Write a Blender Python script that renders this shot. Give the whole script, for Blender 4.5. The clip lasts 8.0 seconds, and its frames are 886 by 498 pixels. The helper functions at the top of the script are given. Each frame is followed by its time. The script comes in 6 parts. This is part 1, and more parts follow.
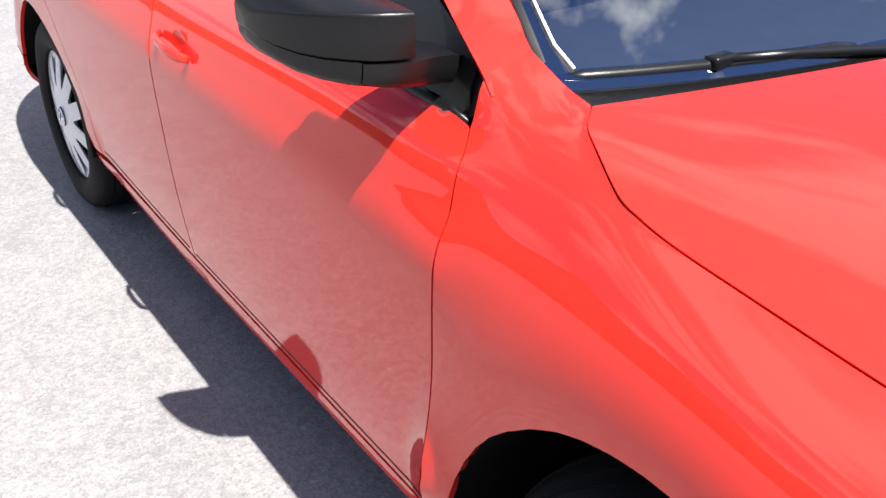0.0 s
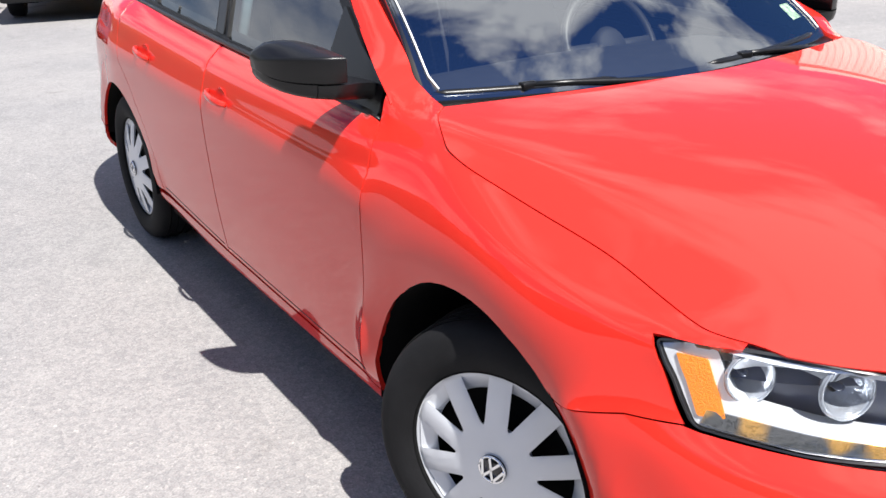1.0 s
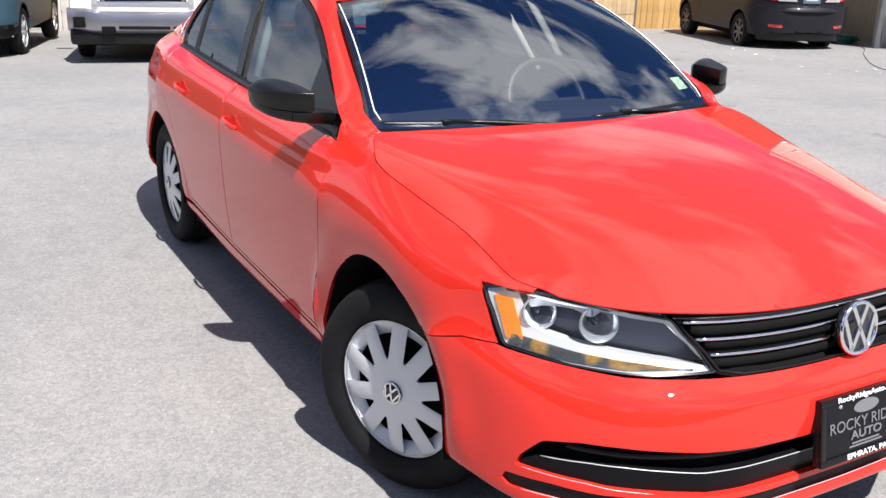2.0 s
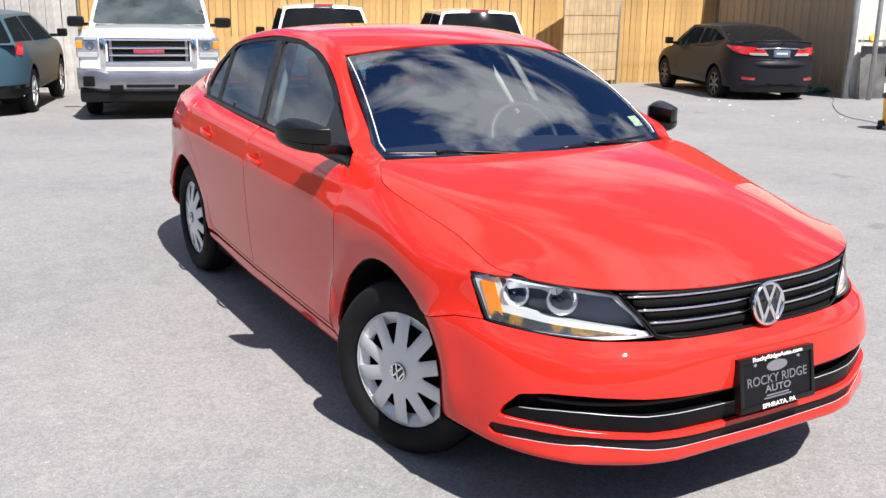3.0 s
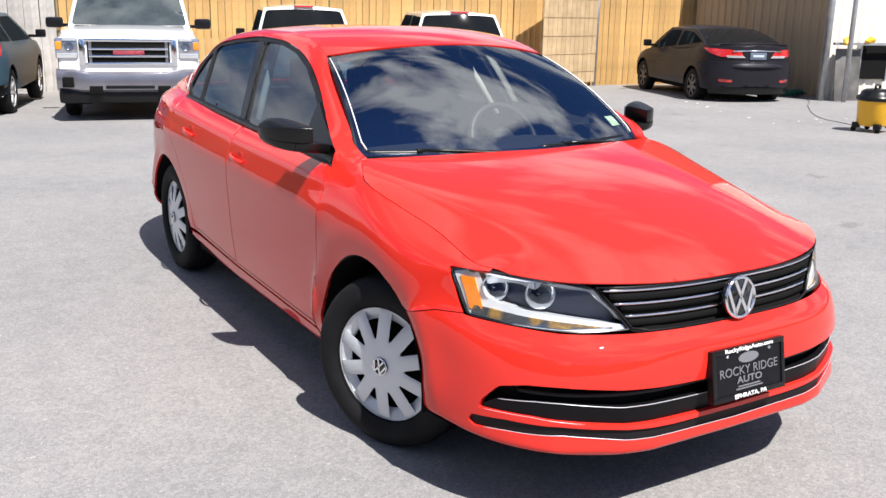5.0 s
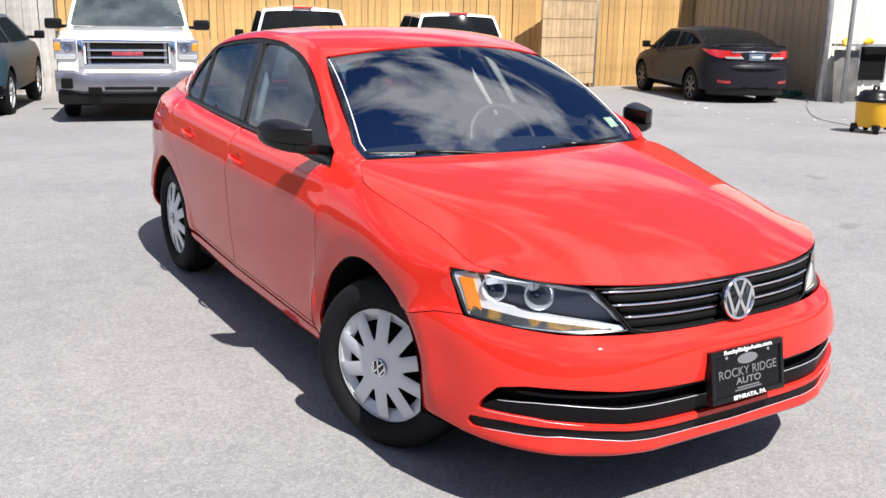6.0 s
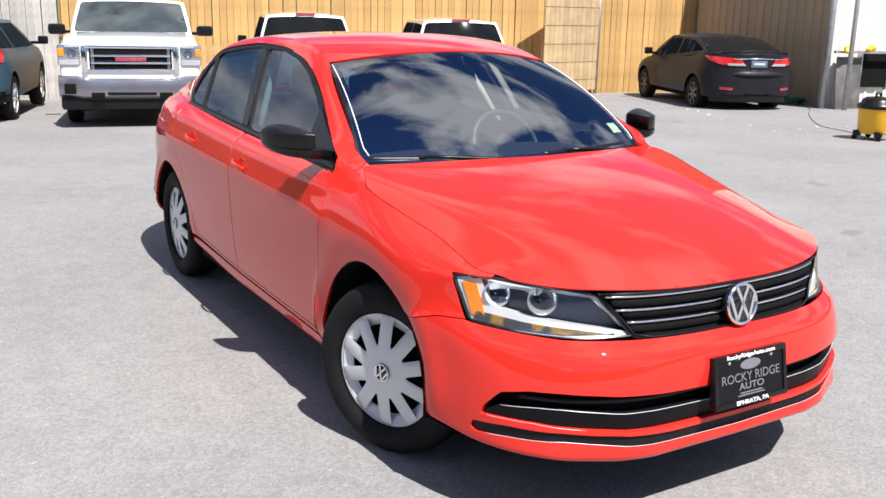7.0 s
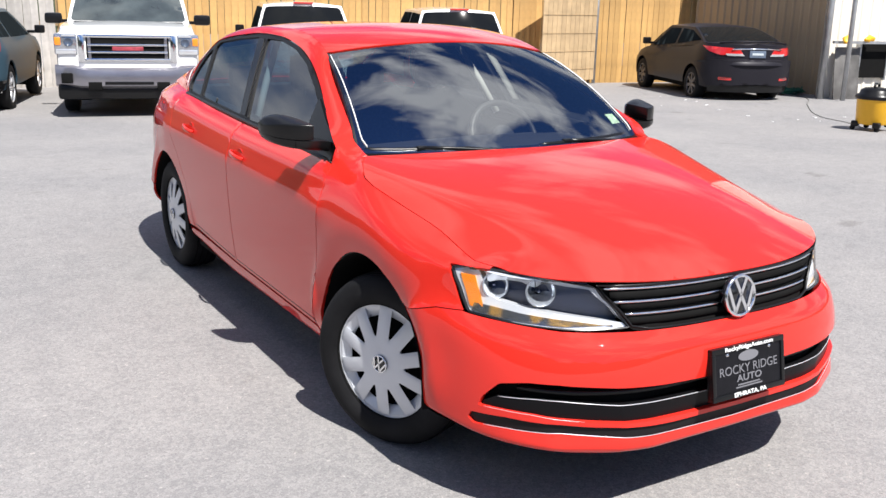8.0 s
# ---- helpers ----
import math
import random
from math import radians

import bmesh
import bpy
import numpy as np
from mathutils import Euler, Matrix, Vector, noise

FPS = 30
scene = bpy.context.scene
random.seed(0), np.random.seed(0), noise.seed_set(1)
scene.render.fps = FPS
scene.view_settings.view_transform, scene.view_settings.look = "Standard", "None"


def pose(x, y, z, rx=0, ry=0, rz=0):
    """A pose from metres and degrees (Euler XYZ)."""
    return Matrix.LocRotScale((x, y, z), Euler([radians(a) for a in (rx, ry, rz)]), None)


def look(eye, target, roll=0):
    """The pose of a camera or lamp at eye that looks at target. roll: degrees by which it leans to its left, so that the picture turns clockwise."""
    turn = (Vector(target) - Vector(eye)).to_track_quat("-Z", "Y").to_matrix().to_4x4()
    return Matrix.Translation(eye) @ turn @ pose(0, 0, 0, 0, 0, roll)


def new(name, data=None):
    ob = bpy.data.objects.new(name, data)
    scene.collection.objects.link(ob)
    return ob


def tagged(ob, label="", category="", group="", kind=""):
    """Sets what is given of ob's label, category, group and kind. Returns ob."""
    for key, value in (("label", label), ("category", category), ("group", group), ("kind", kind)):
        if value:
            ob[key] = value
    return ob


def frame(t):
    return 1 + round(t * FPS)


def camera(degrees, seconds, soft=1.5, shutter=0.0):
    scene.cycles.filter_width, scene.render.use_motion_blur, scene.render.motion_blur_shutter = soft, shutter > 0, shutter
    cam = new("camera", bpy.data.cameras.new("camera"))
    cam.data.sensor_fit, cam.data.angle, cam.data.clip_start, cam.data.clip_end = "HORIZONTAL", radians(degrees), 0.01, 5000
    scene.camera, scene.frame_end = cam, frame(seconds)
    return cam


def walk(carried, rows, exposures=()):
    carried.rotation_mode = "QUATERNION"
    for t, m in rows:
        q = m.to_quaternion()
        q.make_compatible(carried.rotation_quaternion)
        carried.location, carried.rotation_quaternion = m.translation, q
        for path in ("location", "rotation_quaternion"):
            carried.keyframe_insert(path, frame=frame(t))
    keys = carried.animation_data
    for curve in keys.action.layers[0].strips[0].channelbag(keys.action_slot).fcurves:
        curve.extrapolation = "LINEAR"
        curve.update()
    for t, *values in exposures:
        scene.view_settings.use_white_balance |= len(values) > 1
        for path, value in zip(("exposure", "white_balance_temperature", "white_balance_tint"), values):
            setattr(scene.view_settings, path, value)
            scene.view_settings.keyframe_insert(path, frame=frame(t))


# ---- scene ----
from mathutils.geometry import delaunay_2d_cdt

cam = camera(51.0, 8.0)
PATH = [
    (0, (-1.478, -0.428, 1.395), (-0.47, 1.01, 0.437), 0.0),
    (0.1, (-1.496, -0.504, 1.409), (-0.544, 1.016, 0.525), -1.4),
    (0.2, (-1.587, -0.659, 1.412), (-0.661, 0.933, 0.633), -0.7),
    (0.3, (-1.602, -0.731, 1.434), (-0.673, 0.836, 0.607), -0.7),
    (0.4, (-1.600, -0.818, 1.444), (-0.708, 0.773, 0.609), -0.6),
    (0.5, (-1.649, -0.913, 1.46), (-0.746, 0.661, 0.62), -0.5),
    (0.6, (-1.647, -1.002, 1.467), (-0.761, 0.582, 0.628), -0.8),
    (0.7, (-1.665, -1.083, 1.478), (-0.777, 0.511, 0.658), -1.7),
    (0.8, (-1.711, -1.174, 1.476), (-0.789, 0.414, 0.683), -1.2),
    (1, (-1.792, -1.346, 1.488), (-0.803, 0.219, 0.732), -1.4),
    (1.2, (-1.834, -1.521, 1.504), (-0.876, 0.025, 0.800), -0.6),
    (1.5, (-1.897, -1.787, 1.528), (-0.925, -0.168, 0.868), -0.3),
    (1.7, (-1.869, -1.960, 1.514), (-0.927, -0.306, 0.898), 0.9),
    (1.8, (-1.896, -2.027, 1.552), (-0.978, -0.425, 0.945), 0.9),
    (2, (-1.919, -2.187, 1.568), (-0.982, -0.537, 0.936), 1.6),
    (2.2, (-1.975, -2.317, 1.58), (-1.026, -0.659, 0.991), 1.4),
    (3.3, (-2.268, -2.773, 1.583), (-1.285, -1.108, 1.072), 1.2),
    (3.5, (-2.269, -2.775, 1.589), (-1.273, -1.117, 1.081), 1.3),
    (4, (-2.263, -2.778, 1.575), (-1.269, -1.121, 1.061), 1.2),
    (4.5, (-2.268, -2.779, 1.578), (-1.266, -1.126, 1.065), 1.2),
    (6, (-2.269, -2.779, 1.581), (-1.262, -1.128, 1.071), 1.2),
    (6.5, (-2.271, -2.78, 1.58), (-1.26, -1.129, 1.078), 1.2),
    (7, (-2.274, -2.78, 1.577), (-1.269, -1.124, 1.08), 1.3),
    (7.5, (-2.271, -2.779, 1.578), (-1.266, -1.128, 1.063), 1.3),
    (8, (-2.274, -2.776, 1.581), (-1.267, -1.127, 1.063), 1.4),
]
EXPOSURES = [(0, 1.41), (0.5, 1.24), (1, 1.10), (1.5, 0.98), (2, 0.88), (2.2, 0.86), (3.5, 0.84), (8, 0.84)]
walk(cam, [(t, look(eye, target, roll)) for t, eye, target, roll in PATH], EXPOSURES)

# ---- world and light ----
SUN_FROM = Vector((0.012, -0.68, 1.04)).normalized()
world = bpy.data.worlds.new("daylight")
scene.world = world
world.use_nodes = True
wn, wl = world.node_tree.nodes, world.node_tree.links
sky = wn.new("ShaderNodeTexSky")
sky.sky_type = "NISHITA"
sky.sun_disc = False
sky.sun_elevation = math.asin(SUN_FROM.z)
sky.sun_rotation = math.atan2(SUN_FROM.x, SUN_FROM.y)
sky.air_density, sky.dust_density, sky.ozone_density = 1.6, 0.3, 4.0
sky_bg = wn["Background"]
sky_bg.inputs["Strength"].default_value = 0.05
coord = wn.new("ShaderNodeTexCoord")
flat = wn.new("ShaderNodeMapping")
flat.inputs["Location"].default_value = (1.4, 6.2, 0.9)
flat.inputs["Rotation"].default_value = (0, 0, radians(30))
flat.inputs["Scale"].default_value = (1.0, 1.0, 1.9)
cloud = wn.new("ShaderNodeTexNoise")
cloud.inputs["Scale"].default_value = 2.2
cloud.inputs["Detail"].default_value = 7.0
cloud.inputs["Roughness"].default_value = 0.55
cloud.inputs["Distortion"].default_value = 0.35
ramp = wn.new("ShaderNodeValToRGB")
ramp.color_ramp.elements[0].position = 0.48
ramp.color_ramp.elements[1].position = 0.585
cmix = wn.new("ShaderNodeMixRGB")
cmix.inputs[2].default_value = (10.0, 10.5, 11.5, 1)
wl.new(coord.outputs["Generated"], flat.inputs[0])
wl.new(flat.outputs[0], cloud.inputs["Vector"])
wl.new(cloud.outputs["Fac"], ramp.inputs[0])
wl.new(ramp.outputs[0], cmix.inputs[0])
deep = wn.new("ShaderNodeVectorMath")
deep.operation = "MULTIPLY"
deep.inputs[1].default_value = (0.30, 0.47, 0.86)
wl.new(sky.outputs[0], deep.inputs[0])
wl.new(deep.outputs[0], cmix.inputs[1])
wl.new(cmix.outputs[0], sky_bg.inputs[0])
sun = new("sun", bpy.data.lights.new("sun", "SUN"))
sun.data.energy, sun.data.angle, sun.data.color = 5.0, radians(0.55), (1.0, 0.965, 0.915)
sun.matrix_world = look(SUN_FROM * 40, (0, 0, 0))

# ---- materials ----
def material(name, color=(0.5, 0.5, 0.5), rough=0.5, metal=0.0, coat=0.0, spec=0.5, noise_scale=0.0, noise_amount=0.0,
             bump=0.0, bump_scale=40.0, transmission=0.0, emit=0.0, vary=0.0, big=0.0):
    m = bpy.data.materials.new(name)
    m.use_nodes = True
    n, l = m.node_tree.nodes, m.node_tree.links
    p = n["Principled BSDF"]
    p.inputs["Base Color"].default_value = (*color, 1)
    p.inputs["Roughness"].default_value = rough
    p.inputs["Metallic"].default_value = metal
    p.inputs["Coat Weight"].default_value = coat
    p.inputs["Coat Roughness"].default_value = 0.03
    p.inputs["Specular IOR Level"].default_value = spec
    p.inputs["Transmission Weight"].default_value = transmission
    if emit:
        p.inputs["Emission Color"].default_value = (*color, 1)
        p.inputs["Emission Strength"].default_value = emit
    place = n.new("ShaderNodeTexCoord")
    if noise_amount or vary:
        base = n.new("ShaderNodeRGB")
        base.outputs[0].default_value = (*color, 1)
        last = base.outputs[0]
        for scale, amount in ((noise_scale, noise_amount), (big, noise_amount)):
            if not scale or not amount:
                continue
            t = n.new("ShaderNodeTexNoise")
            t.inputs["Scale"].default_value = scale
            t.inputs["Detail"].default_value = 6.0
            l.new(place.outputs["Object"], t.inputs["Vector"])
            r = n.new("ShaderNodeMapRange")
            r.inputs[1].default_value, r.inputs[2].default_value = 0.3, 0.7
            r.inputs[3].default_value, r.inputs[4].default_value = 1 - amount, 1 + amount
            l.new(t.outputs["Fac"], r.inputs[0])
            v = n.new("ShaderNodeVectorMath")
            v.operation = "SCALE"
            l.new(last, v.inputs[0])
            l.new(r.outputs[0], v.inputs["Scale"])
            last = v.outputs[0]
        if vary:
            info = n.new("ShaderNodeObjectInfo")
            r = n.new("ShaderNodeMapRange")
            r.inputs[3].default_value, r.inputs[4].default_value = 1 - vary, 1 + vary
            l.new(info.outputs["Random"], r.inputs[0])
            v = n.new("ShaderNodeVectorMath")
            v.operation = "SCALE"
            l.new(last, v.inputs[0])
            l.new(r.outputs[0], v.inputs["Scale"])
            last = v.outputs[0]
        l.new(last, p.inputs["Base Color"])
    if bump:
        t = n.new("ShaderNodeTexNoise")
        t.inputs["Scale"].default_value = bump_scale
        t.inputs["Detail"].default_value = 4.0
        l.new(place.outputs["Object"], t.inputs["Vector"])
        b = n.new("ShaderNodeBump")
        b.inputs["Strength"].default_value = bump
        b.inputs["Distance"].default_value = 0.01
        l.new(t.outputs["Fac"], b.inputs["Height"])
        l.new(b.outputs[0], p.inputs["Normal"])
    return m


def glass_material(name, tint, gloss=0.02, ior=1.5):
    """Thin sheet glass: lets tinted light through and mirrors by Fresnel."""
    m = bpy.data.materials.new(name)
    m.use_nodes = True
    n, l = m.node_tree.nodes, m.node_tree.links
    n.remove(n["Principled BSDF"])
    clear, shine, mix, fres = (n.new("ShaderNodeBsdf" + k) if k[0] in "TG" else n.new("ShaderNode" + k) for k in ("Transparent", "Glossy", "MixShader", "Fresnel"))
    clear.inputs[0].default_value = (*tint, 1)
    shine.inputs["Roughness"].default_value = gloss
    fres.inputs["IOR"].default_value = ior
    l.new(fres.outputs[0], mix.inputs[0])
    l.new(clear.outputs[0], mix.inputs[1])
    l.new(shine.outputs[0], mix.inputs[2])
    l.new(mix.outputs[0], n["Material Output"].inputs[0])
    return m


RED = material("red_paint", (0.66, 0.026, 0.017), 0.45, coat=1.0, spec=0.02, noise_scale=0.7, noise_amount=0.02)
RED.node_tree.nodes["Principled BSDF"].inputs["Coat Roughness"].default_value = 0.015
RED.node_tree.nodes["Principled BSDF"].inputs["Coat IOR"].default_value = 1.5
BLACK = material("black_plastic", (0.006, 0.006, 0.0065), 0.30, spec=0.32, bump=0.06, bump_scale=900)
GLOSSBLACK = material("gloss_black", (0.008, 0.008, 0.009), 0.12, coat=0.5)
DARK = material("dark_void", (0.006, 0.006, 0.006), 0.9, spec=0.12, noise_scale=6, noise_amount=0.2)
RUBBER = material("tyre_rubber", (0.009, 0.009, 0.010), 0.75, spec=0.18, noise_scale=9, noise_amount=0.3, bump=0.08, bump_scale=140)
SILVER = material("silver_wheel_paint", (0.60, 0.62, 0.66), 0.36, metal=0.35, coat=0.3, noise_scale=5, noise_amount=0.05)
SEAL = material("rubber_seal", (0.030, 0.028, 0.028), 0.5, spec=0.3)
CHROME = material("chrome", (0.90, 0.91, 0.93), 0.12, metal=1.0)
AMBER = material("amber_reflector", (0.85, 0.26, 0.02), 0.25, coat=0.6, bump=0.3, bump_scale=260)
LAMPGREY = material("lamp_housing", (0.030, 0.046, 0.100), 0.3, coat=0.4, noise_scale=9, noise_amount=0.1)
LAMPSILVER = material("lamp_frame_silver", (0.84, 0.87, 0.92), 0.25, metal=0.4)
CLEAR = glass_material("clear_lens", (0.93, 0.94, 0.96))
TINTED = glass_material("window_glass", (0.17, 0.25, 0.29), ior=2.5)
PILLARBLACK = material("pillar_black", (0.006, 0.006, 0.007), 0.15, spec=0.2)
FRAME = material("matt_black_frame", (0.008, 0.008, 0.009), 0.45, spec=0.22)
SCREEN = glass_material("windscreen_glass", (0.74, 0.80, 0.79), ior=4.4)
CABIN = material("cabin_plastic", (0.022, 0.023, 0.025), 0.7, noise_scale=20, noise_amount=0.15)
CABINLIGHT = material("cabin_trim_grey", (0.42, 0.42, 0.40), 0.8, noise_scale=12, noise_amount=0.08)
CLOTH = material("seat_cloth", (0.03, 0.03, 0.034), 0.95, noise_scale=80, noise_amount=0.3)
WHITETEXT = material("white_print", (0.8, 0.8, 0.8), 0.6)
GREYTEXT = material("grey_print", (0.15, 0.15, 0.165), 0.6)


# ---- building helpers ----
def part(name, bm, mat, parent, label="", smooth=True, sharp=None):
    """Links a bmesh as one mesh object under a thing or part."""
    mesh = bpy.data.meshes.new(name)
    if smooth:
        for f in bm.faces:
            f.smooth = True
        if sharp is not None:
            for e in bm.edges:
                if len(e.link_faces) == 2 and e.calc_face_angle(0) > radians(sharp):
                    e.smooth = False
    bm.to_mesh(mesh)
    bm.free()
    mesh.materials.append(mat)
    ob = new(name, mesh)
    if parent is not None:
        ob.parent = parent
    if label:
        ob["label"] = label
    return ob


def empty(name, label, category, group="", at=(0, 0, 0), turn=0.0):
    ob = new(name)
    ob.empty_display_size = 0.1
    ob.matrix_world = pose(*at, 0, 0, turn)
    return tagged(ob, label, category, group)


def box(bm, lo, hi, m=None, bevel=0.0):
    c = [(a + b) / 2 for a, b in zip(lo, hi)]
    d = [abs(b - a) for a, b in zip(lo, hi)]
    made = bmesh.ops.create_cube(bm, size=1.0, matrix=(m or Matrix()) @ Matrix.LocRotScale(c, None, d))
    if bevel:
        edges = {e for v in made["verts"] for e in v.link_edges}
        bmesh.ops.bevel(bm, geom=list(edges), offset=bevel, segments=2, affect="EDGES", profile=0.6)


def boxed(name, lo, hi, mat, parent, bevel=0.0, label="", m=None):
    bm = bmesh.new()
    box(bm, lo, hi, m, bevel)
    return part(name, bm, mat, parent, label, smooth=bevel > 0, sharp=40)


def tube(bm, points, radius, segments=8, closed=False, flat=1.0):
    """A tube along points; radius may be a list."""
    pts = [Vector(p) for p in points]
    rings, last = [], None
    for i, p in enumerate(pts):
        a = pts[i - 1] if i or closed else p
        b = pts[(i + 1) % len(pts)] if i < len(pts) - 1 or closed else p
        d = (b - a).normalized()
        side = d.cross(Vector((0, 0, 1)))
        if side.length < 0.05:
            side = d.cross(Vector((1, 0, 0))) if last is None else last - d * last.dot(d)
        side.normalize()
        last = side
        up = side.cross(d)
        r = radius[i] if isinstance(radius, (list, tuple)) else radius
        rings.append([bm.verts.new(p + side * (r * math.cos(k * math.tau / segments)) + up * (r * flat * math.sin(k * math.tau / segments))) for k in range(segments)])
    for i in range(len(rings) if closed else len(rings) - 1):
        a, b = rings[i], rings[(i + 1) % len(rings)]
        for k in range(segments):
            bm.faces.new((a[k], a[(k + 1) % segments], b[(k + 1) % segments], b[k]))
    if not closed:
        bm.faces.new(rings[0][::-1])
        bm.faces.new(rings[-1])


def lathe(bm, profile, segments=48, axis="x", m=None):
    """Turns (radius, height) points about an axis through the origin."""
    m = m or Matrix()
    rings = []
    for r, h in profile:
        ring = []
        for k in range(segments):
            a = k * math.tau / segments
            c, s = r * math.cos(a), r * math.sin(a)
            p = {"x": (h, c, s), "y": (c, h, s), "z": (c, s, h)}[axis]
            ring.append(bm.verts.new(m @ Vector(p)))
        rings.append(ring)
    for a, b in zip(rings, rings[1:]):
        for k in range(segments):
            bm.faces.new((a[k], a[(k + 1) % segments], b[(k + 1) % segments], b[k]))
    return rings


def pchip(xs, ys):
    """A smooth curve through (x, y) that never overshoots."""
    xs, ys = np.array(xs, float), np.array(ys, float)
    h = np.diff(xs)
    d = np.diff(ys) / h
    m = np.zeros(len(xs))
    for i in range(1, len(xs) - 1):
        if d[i - 1] * d[i] > 0:
            w1, w2 = 2 * h[i] + h[i - 1], h[i] + 2 * h[i - 1]
            m[i] = (w1 + w2) / (w1 / d[i - 1] + w2 / d[i])
    m[0], m[-1] = d[0], d[-1]

    def at(x):
        x = np.clip(np.asarray(x, float), xs[0], xs[-1])
        i = np.clip(np.searchsorted(xs, x, side="right") - 1, 0, len(xs) - 2)
        t = (x - xs[i]) / h[i]
        return ((1 + 2 * t) * (1 - t) ** 2 * ys[i] + t * (1 - t) ** 2 * h[i] * m[i]
                + t * t * (3 - 2 * t) * ys[i + 1] + t * t * (t - 1) * h[i] * m[i + 1])
    return at


def inside(p, poly):
    """Even-odd test for points p (N, 2)."""
    x, y = p[:, 0], p[:, 1]
    hit = np.zeros(len(p), bool)
    for (x0, y0), (x1, y1) in zip(poly, np.roll(poly, -1, 0)):
        if y0 != y1:
            hit ^= ((y0 > y) != (y1 > y)) & (x < (x1 - x0) * (y - y0) / (y1 - y0) + x0)
    return hit


def rounded(poly, step, corner=0.0, inset=0.0):
    """A closed outline cut to pieces of about one step, its corners rounded, moved inwards by inset."""
    p = np.array(poly, float)
    p = p[np.hypot(*(p - np.roll(p, 1, 0)).T) > 1e-6]
    if corner:
        out = []
        for a, b, c in zip(np.roll(p, 1, 0), p, np.roll(p, -1, 0)):
            u, v = a - b, c - b
            r1, r2 = min(corner, 0.45 * np.hypot(*u)), min(corner, 0.45 * np.hypot(*v))
            q0, q1 = b + u / np.hypot(*u) * r1, b + v / np.hypot(*v) * r2
            for t in (0, 0.25, 0.5, 0.75, 1):
                out.append((1 - t) ** 2 * q0 + 2 * t * (1 - t) * b + t * t * q1)
        p = np.array(out)
    out = []
    for a, b in zip(p, np.roll(p, -1, 0)):
        n = max(1, int(math.ceil(np.hypot(*(b - a)) / step)))
        out += [a + (b - a) * k / n for k in range(n)]
    p = np.array(out)
    p = p[np.hypot(*(p - np.roll(p, 1, 0)).T) > 1e-5]
    if inset:
        t = np.roll(p, -1, 0) - np.roll(p, 1, 0)
        nrm = np.stack([-t[:, 1], t[:, 0]], 1) / np.maximum(np.hypot(*t.T), 1e-9)[:, None]
        area = (p[:, 0] * np.roll(p[:, 1], -1) - np.roll(p[:, 0], -1) * p[:, 1]).sum()
        p = p + nrm * inset * (1 if area > 0 else -1)
    return p


